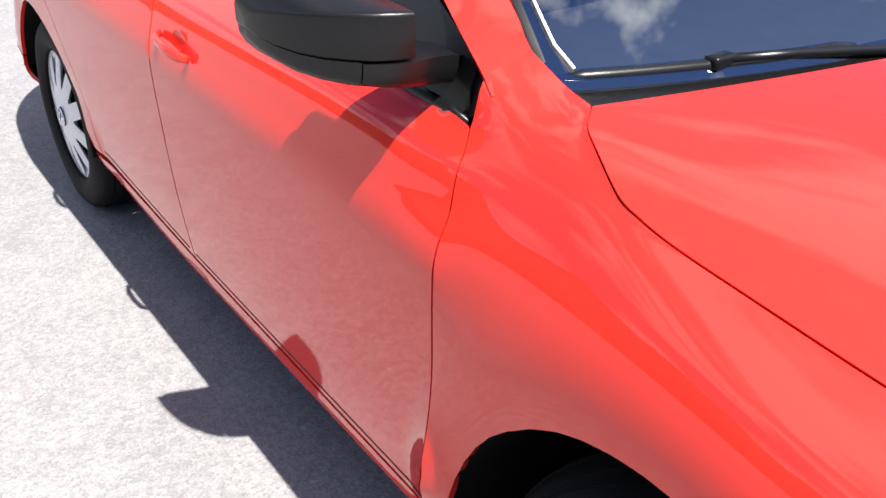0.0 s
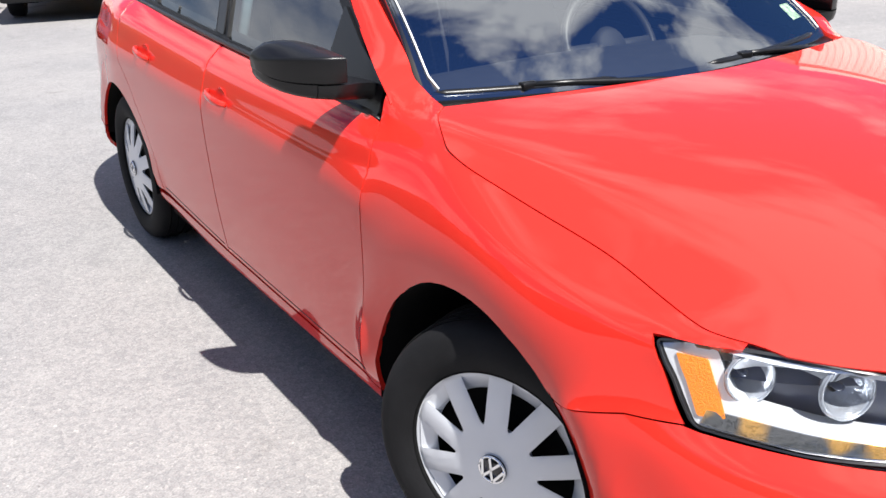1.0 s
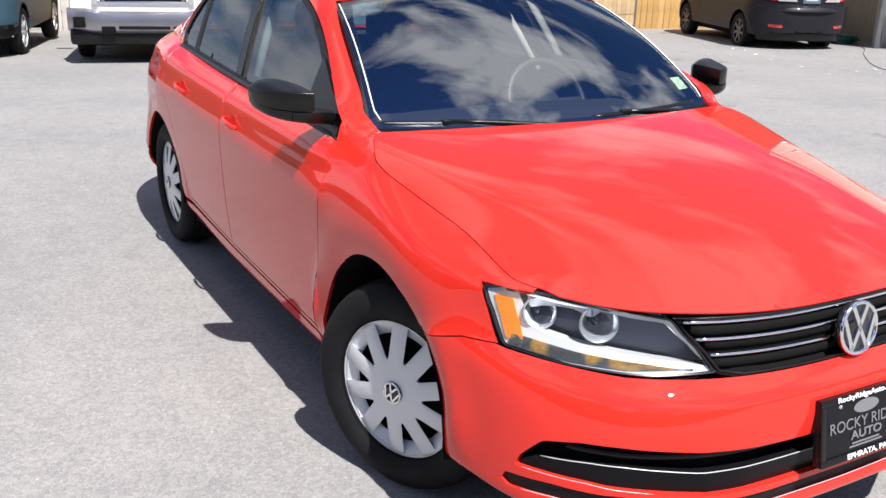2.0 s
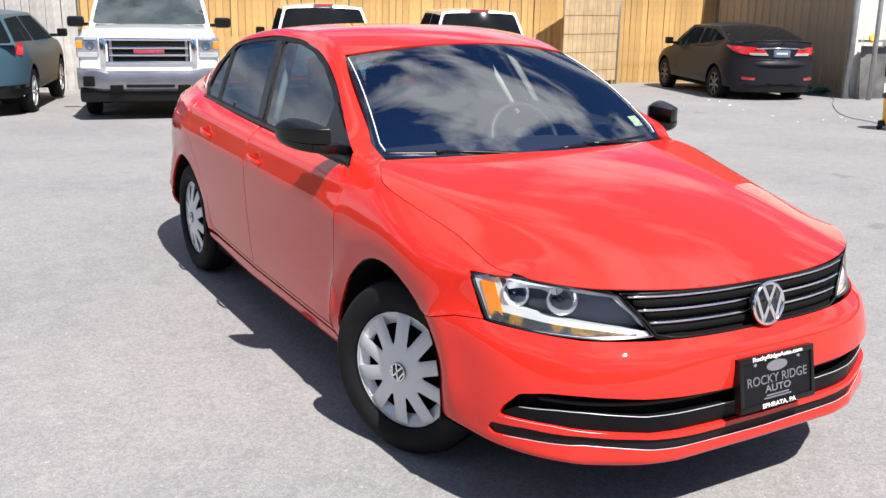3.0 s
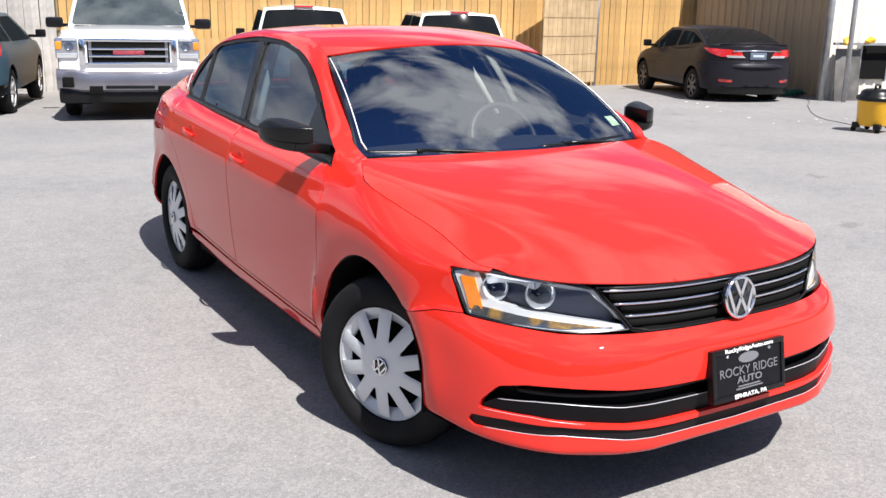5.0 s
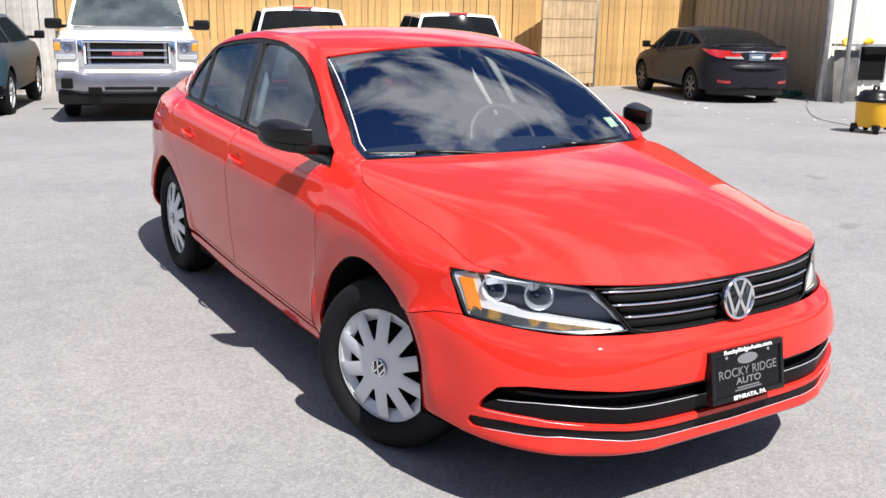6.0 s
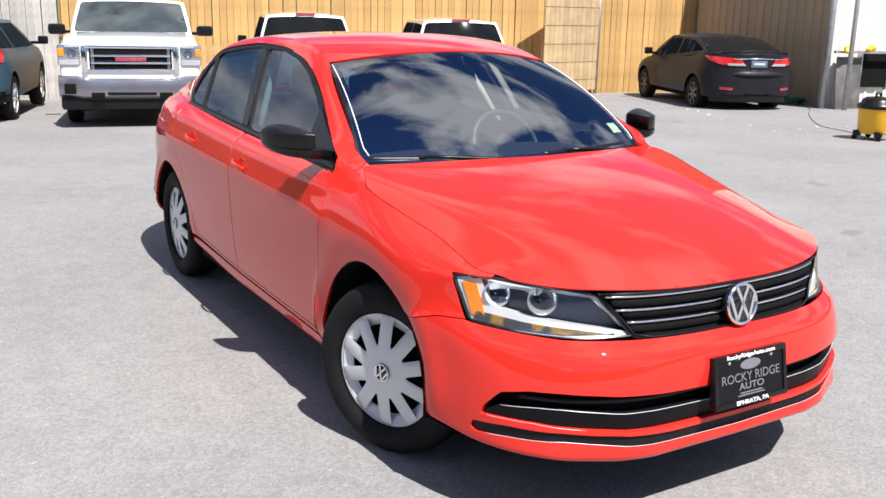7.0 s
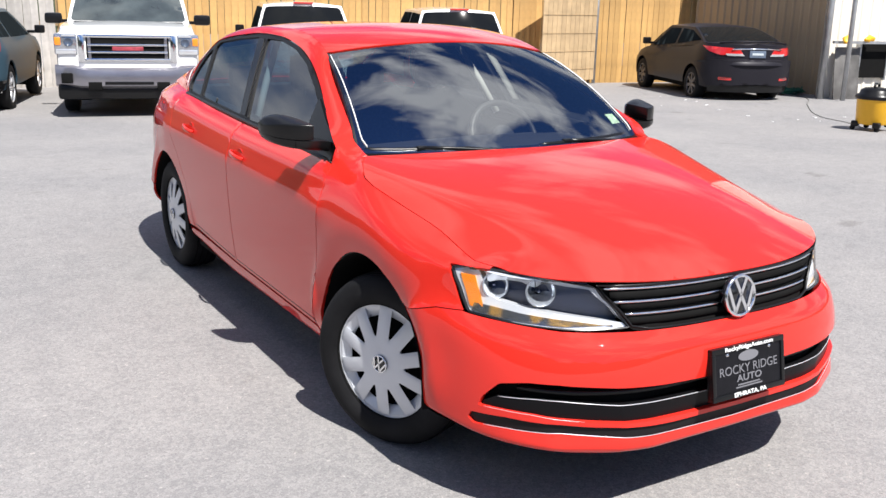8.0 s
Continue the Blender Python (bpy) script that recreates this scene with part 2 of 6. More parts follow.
def sheet(fmap, outer, holes=(), step=0.03, thick=0.012, offset=0.0, flip=False, relax=0):
    """A bmesh of the part of the surface fmap(N x 2) -> N x 3 that lies in the outline, with its edges folded inwards."""
    loops = [np.asarray(outer, float), *(np.asarray(h, float) for h in holes)]
    lo, hi = loops[0].min(0), loops[0].max(0)
    gx, gy = np.meshgrid(np.arange(lo[0] + step * 0.5, hi[0], step), np.arange(lo[1] + step * 0.5, hi[1], step))
    grid = np.stack([gx.ravel(), gy.ravel()], 1)
    keep = inside(grid, loops[0])
    for h in loops[1:]:
        keep &= ~inside(grid, h)
    allp = np.concatenate(loops)
    near = np.array([np.min(np.hypot(*(allp - g).T)) > step * 0.5 for g in grid]) if len(grid) else keep
    grid = grid[keep & near]
    verts = [Vector(p) for p in allp] + [Vector(p) for p in grid]
    edges, k = [], 0
    for lp in loops:
        edges += [(k + i, k + (i + 1) % len(lp)) for i in range(len(lp))]
        k += len(lp)
    v2, _, f2, *_ = delaunay_2d_cdt(verts, edges, [], 0, 1e-6)
    pts = np.array([tuple(v) for v in v2])
    cen = np.array([pts[list(f)].mean(0) for f in f2])
    good = inside(cen, loops[0])
    for h in loops[1:]:
        good &= ~inside(cen, h)
    e = 1e-3
    p3 = fmap(pts)
    du, dv = fmap(pts + (e, 0)) - fmap(pts - (e, 0)), fmap(pts + (0, e)) - fmap(pts - (0, e))
    nrm = np.cross(du, dv)
    nrm /= np.maximum(np.linalg.norm(nrm, axis=1), 1e-12)[:, None]
    if flip:
        nrm = -nrm
    p3 = p3 + nrm * offset
    if relax:
        # Even out small waves away from the outline.
        pairs = np.array([(f[i], f[(i + 1) % len(f)]) for f, g in zip(f2, good) if g for i in range(len(f))])
        pairs = np.concatenate([pairs, pairs[:, ::-1]])
        count = np.bincount(pairs[:, 0], minlength=len(pts)).clip(1)[:, None]
        free = (np.arange(len(pts)) >= len(allp))[:, None]
        for _ in range(relax):
            mean = np.stack([np.bincount(pairs[:, 0], p3[pairs[:, 1], c], len(pts)) for c in range(3)], 1) / count
            p3 = np.where(free, p3 + .6 * (mean - p3), p3)
    bm = bmesh.new()
    vs = [bm.verts.new(p) for p in p3]
    for f, g in zip(f2, good):
        if g:
            tri = [vs[i] for i in f]
            a, b, c = (p3[i] for i in f)
            if np.dot(np.cross(b - a, c - a), nrm[f[0]]) < 0:
                tri.reverse()
            bm.faces.new(tri)
    if thick:
        rim = [ed for ed in bm.edges if len(ed.link_faces) == 1]
        back = {v: None for ed in rim for v in ed.verts}
        index = {v: i for i, v in enumerate(vs)}
        for v in back:
            back[v] = bm.verts.new(p3[index[v]] - nrm[index[v]] * thick)
        for ed in rim:
            loop = ed.link_loops[0]
            a, b = loop.vert, loop.link_loop_next.vert
            bm.faces.new((b, a, back[a], back[b]))
            ed.smooth = False
    loose = [v for v in bm.verts if not v.link_faces]
    bmesh.ops.delete(bm, geom=loose, context="VERTS")
    return bm


def mirrored(fmap):
    return lambda q: fmap(q) * (-1, 1, 1)


# ---- the red saloon: its surface ----
# Lengthwise lines of the right-hand side, from under the sill up to the bonnet gap. The car's nose points to -y, its front axle lies at y = 0.
# Each line: (s, half width) knots, (s, height) knots, y of the nose, y of the tail. s is y along the flank; it turns round the nose and the tail beyond 0.2 and 2.7.
S0, SF, SR, S1 = -1.1, 0.2, 2.7, 4.1
LINES = [
    (((S0, .80), (-.3, .80), (.2, .80), (2.0, .80), (2.9, .80), (S1, .80)), ((S0, .232), (-.6, .24), (-.33, .25), (-.2, .275), (.2, .215), (1.5, .215), (2.2, .25), (2.9, .30), (S1, .30)), -.865, 3.66),
    (((S0, .875), (-.3, .872), (.2, .84), (.6, .838), (2.0, .838), (2.9, .835), (S1, .84)), ((S0, .275), (-.6, .28), (-.33, .285), (-.2, .30), (.2, .25), (1.5, .25), (2.2, .285), (2.9, .34), (S1, .35)), -.912, 3.74),
    (((S0, .875), (-.3, .876), (.2, .850), (.6, .848), (2.0, .848), (2.9, .845), (S1, .85)), ((S0, .345), (-.3, .345), (.2, .305), (1.5, .315), (2.2, .345), (2.9, .40), (S1, .42)), -.903, 3.78),
    (((S0, .880), (-.3, .880), (.2, .866), (.6, .864), (2.0, .864), (2.9, .855), (S1, .86)), ((S0, .50), (-.3, .49), (.2, .45), (1.5, .46), (2.9, .52), (S1, .55)), -.910, 3.79),
    (((S0, .880), (-.3, .886), (-.05, .894), (.2, .890), (.45, .876), (.6, .874), (2.0, .876), (2.6, .875), (2.9, .860), (S1, .86)), ((S0, .578), (-.4, .585), (-.25, .605), (.2, .62), (1.5, .64), (2.9, .68), (S1, .70)), -.902, 3.77),
    (((S0, .880), (-.3, .886), (-.05, .888), (.2, .884), (.45, .880), (.6, .880), (2.0, .882), (2.6, .878), (2.9, .855), (S1, .85)), ((S0, .648), (-.4, .652), (-.2, .70), (.2, .765), (.6, .785), (1.5, .80), (2.9, .83), (S1, .85)), -.852, 3.74),
    (((S0, .880), (-.3, .882), (-.05, .862), (.2, .854), (.45, .860), (.6, .868), (2.0, .870), (2.6, .864), (2.9, .835), (S1, .82)), ((S0, .710), (-.4, .715), (-.2, .77), (.2, .853), (.6, .851), (1.5, .866), (2.9, .901), (S1, .93)), -.845, 3.72),
    (((S0, .880), (-.3, .880), (-.1, .855), (.2, .846), (.45, .853), (.6, .8645), (2.0, .8665), (2.6, .860), (2.9, .827), (S1, .815)), ((S0, .724), (-.4, .731), (-.2, .783), (.2, .871), (.6, .864), (1.5, .879), (2.9, .914), (S1, .942)), -.843, 3.715),
    (((S0, .880), (-.3, .874), (-.1, .844), (.2, .829), (.45, .836), (.6, .8475), (2.0, .8455), (2.6, .838), (2.9, .80), (S1, .78)), ((S0, .755), (-.4, .764), (-.25, .795), (.2, .905), (.6, .922), (1.5, .94), (2.9, .985), (S1, .98)), -.838, 3.70),
    (((S0, .878), (-.33, .876), (-.1, .815), (.2, .814), (.36, .807), (.48, .805), (1.3, .790), (2.0, .779), (2.5, .772), (2.9, .745), (S1, .73)), ((S0, .765), (-.4, .782), (-.25, .81), (.2, .931), (.36, .950), (.48, .962), (1.3, .994), (1.9, 1.014), (2.5, 1.036), (2.9, 1.025), (S1, 1.01)), -.836, 3.68),
    (((S0, .877), (-.345, .868), (-.25, .836), (-.1, .789), (.1, .796), (.2, .803), (.30, .785), (.40, .787), (.45, .786), (.476, .784), (.515, .774), (.56, .790), (.8, .782), (1.3, .774), (2.0, .763), (2.5, .759), (2.9, .722), (S1, .705)), ((S0, .7685), (-.4, .786), (-.25, .818), (.0, .887), (.1, .913), (.2, .942), (.30, .959), (.40, .986), (.45, 1.008), (.476, 1.026), (.515, 1.044), (.56, .972), (.60, .974), (.8, .981), (1.3, .996), (1.9, 1.016), (2.5, 1.039), (2.9, 1.035), (S1, 1.02)), -.834, 3.66),
    (((S0, .876), (-.355, .852), (-.25, .802), (-.1, .763), (.0, .768), (.1, .781), (.2, .795), (.238, .782), (.272, .768), (.301, .755), (.326, .742), (.340, .728), (.356, .704), (.370, .700), (.41, .698), (.44, .702), (.476, .710), (.515, .696), (.56, .775), (.8, .769), (1.3, .758), (2.0, .748), (2.5, .746), (2.9, .70), (S1, .68)), ((S0, .772), (-.72, .775), (-.6, .779), (-.5, .790), (-.42, .797), (-.35, .802), (-.25, .826), (.0, .897), (.2, .950), (.338, .995), (.365, 1.001), (.41, 1.010), (.44, 1.026), (.476, 1.050), (.515, 1.072), (.56, .974), (.60, .976), (.8, .985), (1.3, .998), (1.9, 1.018), (2.5, 1.042), (2.9, 1.045), (S1, 1.03)), -.832, 3.64),
]


def softened(f, near, far):
    """f with its small waves evened out, by the width near along the wings' front and by far along the rest."""
    g = np.arange(S0 - .2, S1 + .2, .004)
    v = f(g)
    out = []
    for width in (near, far):
        k = np.arange(-45, 46) * .004
        k = np.exp(-.5 * (k / width) ** 2)
        out.append(np.convolve(np.pad(v, 45, mode="edge"), k / k.sum(), mode="valid"))
    w = np.clip((g - .18) / .08, 0, 1)
    v = out[0] + (out[1] - out[0]) * w * w * (3 - 2 * w)
    return lambda x: np.interp(x, g, v)


# The bonnet as a height over the plan: a crowned middle between two creases that run out towards the screen, and a steeper shoulder outside them.
HOOD_MIDDLE = np.polyfit([-.834, -.718, -.602, -.486, -.373, -.263, -.158, -.057, .04, .12, .18, .34], [.770, .822, .865, .900, .929, .954, .974, .991, 1.003, 1.010, 1.014, 1.028], 4)
HOOD_DROP = np.polyfit([-.834, -.715, -.55, -.43, -.25, -.08, .13, .25, .34], [.018, .038, .056, .061, .062, .059, .051, .042, .033], 4)
hood_slope = pchip([-.84, -.70, -.62, -.55, -.50, -.44, -.36, -.27, -.15, -.03, .09, .2, .34], [.24, .20, .20, .225, .28, .36, .401, .430, .500, .535, .515, .485, .49])


def hood_height(x, y):
    y = np.clip(y, -.84, .36)
    drop, crease = np.polyval(HOOD_DROP, y), .693 + .235 * y
    over = np.abs(x) - crease
    soft = .5 * (over + np.hypot(over, .03))
    u = np.clip(np.abs(x) / crease, 0, 1)
    inner = drop * (.8 * u ** 2 + .2 * u ** 4) + 2.4 * drop / crease * np.clip(over, 0, 1)
    return np.polyval(HOOD_MIDDLE, y) - inner - (hood_slope(y) - 2.4 * drop / crease) * soft


WK = [softened(pchip(*zip(*line[0])), .035, (.03 if i < 10 else .016 if i < 11 else .007)) for i, line in enumerate(LINES)]
ZK = [softened(pchip(*zip(*line[1])), .035, (.03 if i < 10 else .016 if i < 11 else .007)) for i, line in enumerate(LINES)]
FK = np.array([line[2] for line in LINES])
RK = np.array([line[3] for line in LINES])
POWER_TAIL = 2.4
NOSE_POWERS = np.array([3.45, 3.45, 3.45, 3.25, 3.0, 2.75, 2.7, 2.7, 2.7, 2.7, 2.7, 2.7])
TOP = 10.999


def bonnet_gap(s):
    """Half width and y of the bonnet's gap, along the wing's top line."""
    a = np.radians(90) * (s - S0) / (SF - S0)
    c, q = np.cos(a).clip(0, 1), np.sin(a).clip(0, 1)
    r = (c ** 2.7 + q ** 2.7 + 1e-12) ** (-1 / 2.7)
    w = WK[11](s)
    return np.where(s < SF, w * q * r, w), np.where(s < SF, SF - (SF + .832) * c * r, s)


# The wing's top line lies on the bonnet, and the lines below it keep their order.
S_GRID = np.arange(S0 - .2, S1 + .2, .004)
Z_GRID = [f(S_GRID) for f in ZK]
share = np.clip((S_GRID + .44) / .06, 0, 1) * np.clip((.39 - S_GRID) / .04, 0, 1)
Z_GRID[11] = Z_GRID[11] + (hood_height(*bonnet_gap(S_GRID)) - Z_GRID[11]) * share
# Between that line and the shoulder the wing rolls over in one convex curve that leaves the gap at the bonnet's own slope.
W_GRID = [f(S_GRID) for f in WK]
tilt = hood_slope(S_GRID)
lean = np.clip((W_GRID[6] - W_GRID[7]) / np.maximum(Z_GRID[7] - Z_GRID[6], .005), .1, 1.2)
rise = np.clip((Z_GRID[11] - Z_GRID[7] - tilt * (W_GRID[7] - W_GRID[11])) / (1 - lean * tilt), .004, .12)
knee_w, knee_z = W_GRID[7] - lean * rise, Z_GRID[7] + rise
share = np.clip((S_GRID + .34) / .08, 0, 1) * np.clip((.43 - S_GRID) / .12, 0, 1)
share = share * share * (3 - 2 * share)
for k, t in ((10, .25), (9, .5), (8, .75)):
    W_GRID[k] = W_GRID[k] + ((1 - t) ** 2 * W_GRID[11] + 2 * t * (1 - t) * knee_w + t * t * W_GRID[7] - W_GRID[k]) * share
    Z_GRID[k] = Z_GRID[k] + ((1 - t) ** 2 * Z_GRID[11] + 2 * t * (1 - t) * knee_z + t * t * Z_GRID[7] - Z_GRID[k]) * share
WK = [(lambda x, v=v: np.interp(x, S_GRID, v)) for v in W_GRID]
for k in range(10, 5, -1):
    Z_GRID[k] = np.minimum(Z_GRID[k], Z_GRID[k + 1] - .005)
ZK = [(lambda x, v=v: np.interp(x, S_GRID, v)) for v in Z_GRID]
AXLE_F, AXLE_R, AXLE_Z = 0.0, 2.651, 0.318
ARCH_F, ARCH_R = 0.043, 2.651
ARCH = {ARCH_F: 0.387, ARCH_R: 0.374}


def across(values, v):
    """Monotone smooth interpolation of values (lines x N) at line numbers v (N)."""
    k = np.arange(len(values))
    d = np.diff(values, axis=0)
    m = np.zeros_like(values)
    a, b = d[:-1], d[1:]
    ok = a * b > 0
    m[1:-1] = np.where(ok, 2 * a * b / np.where(ok, a + b, 1), 0)
    m[0], m[-1] = d[0], d[-1]
    v = np.clip(v, 0, len(k) - 1.0001)
    i = v.astype(int)
    t = v - i
    n = np.arange(len(v))
    return ((1 + 2 * t) * (1 - t) ** 2 * values[i, n] + t * (1 - t) ** 2 * m[i, n]
            + t * t * (3 - 2 * t) * values[i + 1, n] + t * t * (t - 1) * m[i + 1, n])


def flank_sv(s, v):
    """The right-hand surface at s and line number v; past the nose's middle it goes on round the left."""
    s, v = np.asarray(s, float), np.asarray(v, float)
    other = s < S0
    s = np.where(other, 2 * S0 - s, s)
    w = across(np.stack([f(s) for f in WK]), v)
    z = across(np.stack([f(s) for f in ZK]), v)
    one = np.ones_like(s)
    fy = across(FK[:, None] * one, v)
    ry = across(RK[:, None] * one, v)
    x, y = w.copy(), s.copy()
    nose, tail = s < SF, s > SR
    a = np.radians(90) * (s - S0) / (SF - S0)
    c, q = np.cos(a).clip(0, 1), np.sin(a).clip(0, 1)
    pw = across(NOSE_POWERS[:, None] * one, v)
    r = (c ** pw + q ** pw + 1e-12) ** (-1 / pw)
    x = np.where(nose, w * q * r, x)
    y = np.where(nose, SF - (SF - fy) * c * r, y)
    # Below the intake the nose is cut straight on both sides of a flat middle.
    cut = fy + .014 + np.clip(np.abs(x) - .41, 0, 1) * .50
    y = np.where(nose, y + np.clip(cut - y, 0, 1) * np.interp(v, [0, 1.4, 3.2], [1, 1, 0]), y)
    a = np.radians(90) * (S1 - s) / (S1 - SR)
    c, q = np.cos(a).clip(0, 1), np.sin(a).clip(0, 1)
    r = (c ** POWER_TAIL + q ** POWER_TAIL + 1e-12) ** (-1 / POWER_TAIL)
    x = np.where(tail, w * q * r, x)
    y = np.where(tail, SR + (ry - SR) * c * r, y)
    for ay, plane in ((ARCH_F, .889 - .1 * np.clip(-.1 - y, 0, 1)), (ARCH_R, .860)):
        rho = np.hypot(y - ay, z - AXLE_Z)
        # The wing flares out to a crest round the wheel, inside which a flat lip stands upright.
        x = x + np.clip(plane - x, 0, .04) * np.clip((0.53 - rho) / 0.085, 0, 1) ** 2 * np.clip((z - .27) / .12, 0, 1)
        if ay == ARCH_F:
            # The front lip rolls inwards to its edge.
            x = x - .019 * np.clip((.437 - rho) / .050, 0, 1) ** 1.3 * np.clip((z - .30) / .15, 0, 1)
    return np.stack([np.where(other, x, -x), y, z], 1)


VZ = 0.1


def line_at(s, z):
    """The line number at height z on the flank."""
    s = np.where(np.asarray(s) < S0, 2 * S0 - np.asarray(s), s)
    zs = np.stack([f(s) for f in ZK])
    return np.array([np.interp(h, zs[:, i], np.arange(len(LINES))) for i, h in enumerate(z)])


def flank(q):
    """Outline coordinates (s, 0.1 * line number) to the surface."""
    return flank_sv(q[:, 0], q[:, 1] / VZ)


def s_at(y):
    """s on the flank, the nose or the tail for a given y."""
    if SF <= y <= SR:
        return y
    ss = np.linspace(S0, SF, 300) if y < SF else np.linspace(SR, S1, 300)
    return float(np.interp(y, flank_sv(ss, np.full(300, 3.5))[:, 1], ss))


def on_flank(points, step=0.03, corner=0.0, inset=0.002):
    """An outline in (s, height) metres, as sheet() wants it for flank()."""
    p = rounded(points, step, corner, inset)
    return np.stack([p[:, 0], line_at(p[:, 0], p[:, 1]) * VZ], 1)


def arch(ay, a0, a1, n=18, more=0.0):
    """(s, height) points along a wheel arch, angles in degrees from the rear."""
    r = ARCH[ay] + more
    out = []
    for k in range(n + 1):
        a = radians(a0 + (a1 - a0) * k / n)
        out.append((s_at(ay + r * math.cos(a)), AXLE_Z + r * math.sin(a)))
    return out


def upper(q):
    """The side windows' surface over (y, height)."""
    y, z = q[:, 0], q[:, 1]
    t = (z - 0.96) / 0.43
    x = 0.800 - 0.205 * t + 0.030 * np.clip(t * (1 - t), -0.2, 1) - 0.012 * np.clip((y - 1.4) / 1.1, -1, 1.2) ** 2 * (1 - t)
    return np.stack([-x, y, z], 1)


# ---- the red saloon: its panels ----
car = empty("car", "glossy red four-door saloon parked on the asphalt lot", "car")


def both(name, outline, mat, parent=None, holes=(), fmap=flank, **kw):
    """The same panel on the right and, mirrored, on the left flank."""
    out = []
    for f, flip in ((fmap, True), (mirrored(fmap), False)):
        out.append(part(name, sheet(f, outline, holes, flip=flip, **kw), mat, parent or car))
    return out


gap = [(.498, .298), (.472, .42), (.459, .6), (.450, .76), (.446, .85), (.456, .93), (.472, .96)]
FENDER = [(s - .0015, z) for s, z in gap] + [(.4725, 1.2), (.40, 1.2), (-.37, 1.2), (-.375, .79), (-.262, .782), (-.312, .650), (-.23, .640), (s_at(-.264), .606)] + arch(ARCH_F, 133, -3)
both("front_fender", on_flank(FENDER, step=.010, inset=.0007), RED, step=0.015, relax=36)
DOOR_F = [(s + .001, z) for s, z in gap] + [(.51, .968), (.61, .975), (.62, 1.2), (1.505, 1.2), (1.508, .95), (1.516, .72), (1.512, .5), (1.502, .312)]
doors_f = both("front_door", on_flank(DOOR_F, inset=.0012), RED, step=0.022)
back = [(1.506, .312), (1.516, .5), (1.520, .72), (1.512, .95), (1.509, 1.2)]
rear_gap = [(2.53, 1.2), (2.52, .92), (2.49, .80), (2.38, .715), (2.275, .58), (2.215, .45), (2.18, .345)]
DOOR_R = back + rear_gap
doors_r = both("rear_door", on_flank(DOOR_R, inset=.0012), RED, step=0.025)
QUARTER = [(s + .0015, z) for s, z in rear_gap] + arch(ARCH_R, 176, 20) + [(3.25, .60), (3.62, .62), (3.62, 1.2)]
both("rear_quarter", on_flank(QUARTER, inset=.0012), RED, step=0.03)
SILL = [(.43, 0), (2.26, 0), (2.262, .332), (1.5, .306), (.525, .293), (.426, .292)]
both("sill", on_flank(SILL, inset=0.001), RED, step=0.03)
rb = sheet(flank, on_flank(arch(ARCH_R, 19, -8, 6) + [(3.1, 0), (S1 - .001, 0), (S1 - .001, .615), (3.62, .612), (3.25, .595)], inset=0), step=0.05, flip=True)
part("rear_bumper", rb, RED, car)
rb = sheet(mirrored(flank), on_flank(arch(ARCH_R, 19, -8, 6) + [(3.1, 0), (S1 - .001, 0), (S1 - .001, .615), (3.62, .612), (3.25, .595)], inset=0), step=0.05)
part("rear_bumper", rb, RED, car)
both("tail_light", on_flank([(3.625, .70), (3.95, .70), (3.95, 1.2), (3.625, 1.2)]), material("tail_lens", (0.30, 0.004, 0.006), 0.1, coat=1.0), step=0.05)
both("tail_panel", on_flank([(3.955, .62), (S1 - .001, .62), (S1 - .001, 1.2), (3.955, 1.2)]), RED, step=0.05)

# A thin hem groove above the sill on each door.
for f in (flank, mirrored(flank)):
    for pair, y0, y1 in ((doors_f, .52, 1.49), (doors_r, 1.53, 2.16)):
        ss = np.linspace(y0, y1, 24)
        zz = np.interp(ss, [.5, 1.5, 2.2], [.318, .332, .372])
        bm = bmesh.new()
        tube(bm, f(np.stack([ss, line_at(ss, zz) * VZ], 1)), .0016, 5)
        part("hem_groove", bm, SEAL, pair[0 if f is flank else 1])

# Dark inner shells close the gaps between the panels.
for ends in (((-.15, 1.45, ARCH_F)), ((1.40, 3.6, ARCH_R))):
    s0, s1, ay = ends
    if ay == ARCH_F:
        shell = arch(ay, 140, -4, more=.006) + [(.43, 0), (s1, 0), (s1, 1.2), (s_at(-.3), 1.2)]
    else:
        shell = [(s0, 1.2), (s0, 0), (2.25, 0)] + arch(ay, 184, -4, more=.006) + [(3.05, 0.3), (s1, .3), (s1, 1.2)]
    both("inner_shell", on_flank(shell, inset=0), DARK, step=0.05, thick=0, offset=-0.02)


def across_nose(half):
    """A closed outline over the whole nose from its right half, given from the middle outwards and back to the middle."""
    return half + [(2 * S0 - s, z) for s, z in half[::-1]]


MID = S0
BUMPER = across_nose([(MID, .628), (-.80, .628), (-.735, .628), (-.55, .628), (-.33, .644), (-.308, .648), (-.23, .6385), (s_at(-.264), .6045)]
                     + arch(ARCH_F, 134, 184, 10) + [(s_at(-.392), .285), (-.235, 0), (-.45, 0), (MID, 0)])
INTAKE = across_nose([(MID, .465), (-.93, .465), (-.79, .469), (-.68, .473), (-.61, .479), (-.53, .483), (-.46, .480), (-.394, .462), (-.354, .412), (-.345, .380), (-.41, .383), (-.474, .384), (-.622, .367), (-.70, .360), (-.934, .349), (MID, .345)])
SLOT = across_nose([(MID, .336), (-.85, .338), (-.706, .345), (-.622, .352), (-.54, .364), (-.414, .366), (-.332, .352), (-.320, .330), (-.334, .314), (-.414, .323), (-.542, .328), (-.678, .314), (-.722, .310), (-.85, .304), (MID, .298)])
bumper = part("front_bumper", sheet(flank, on_flank(BUMPER, inset=.0006), [on_flank(INTAKE, corner=.01), on_flank(SLOT, corner=.006)], step=0.02, thick=0.03, flip=True), RED, car)


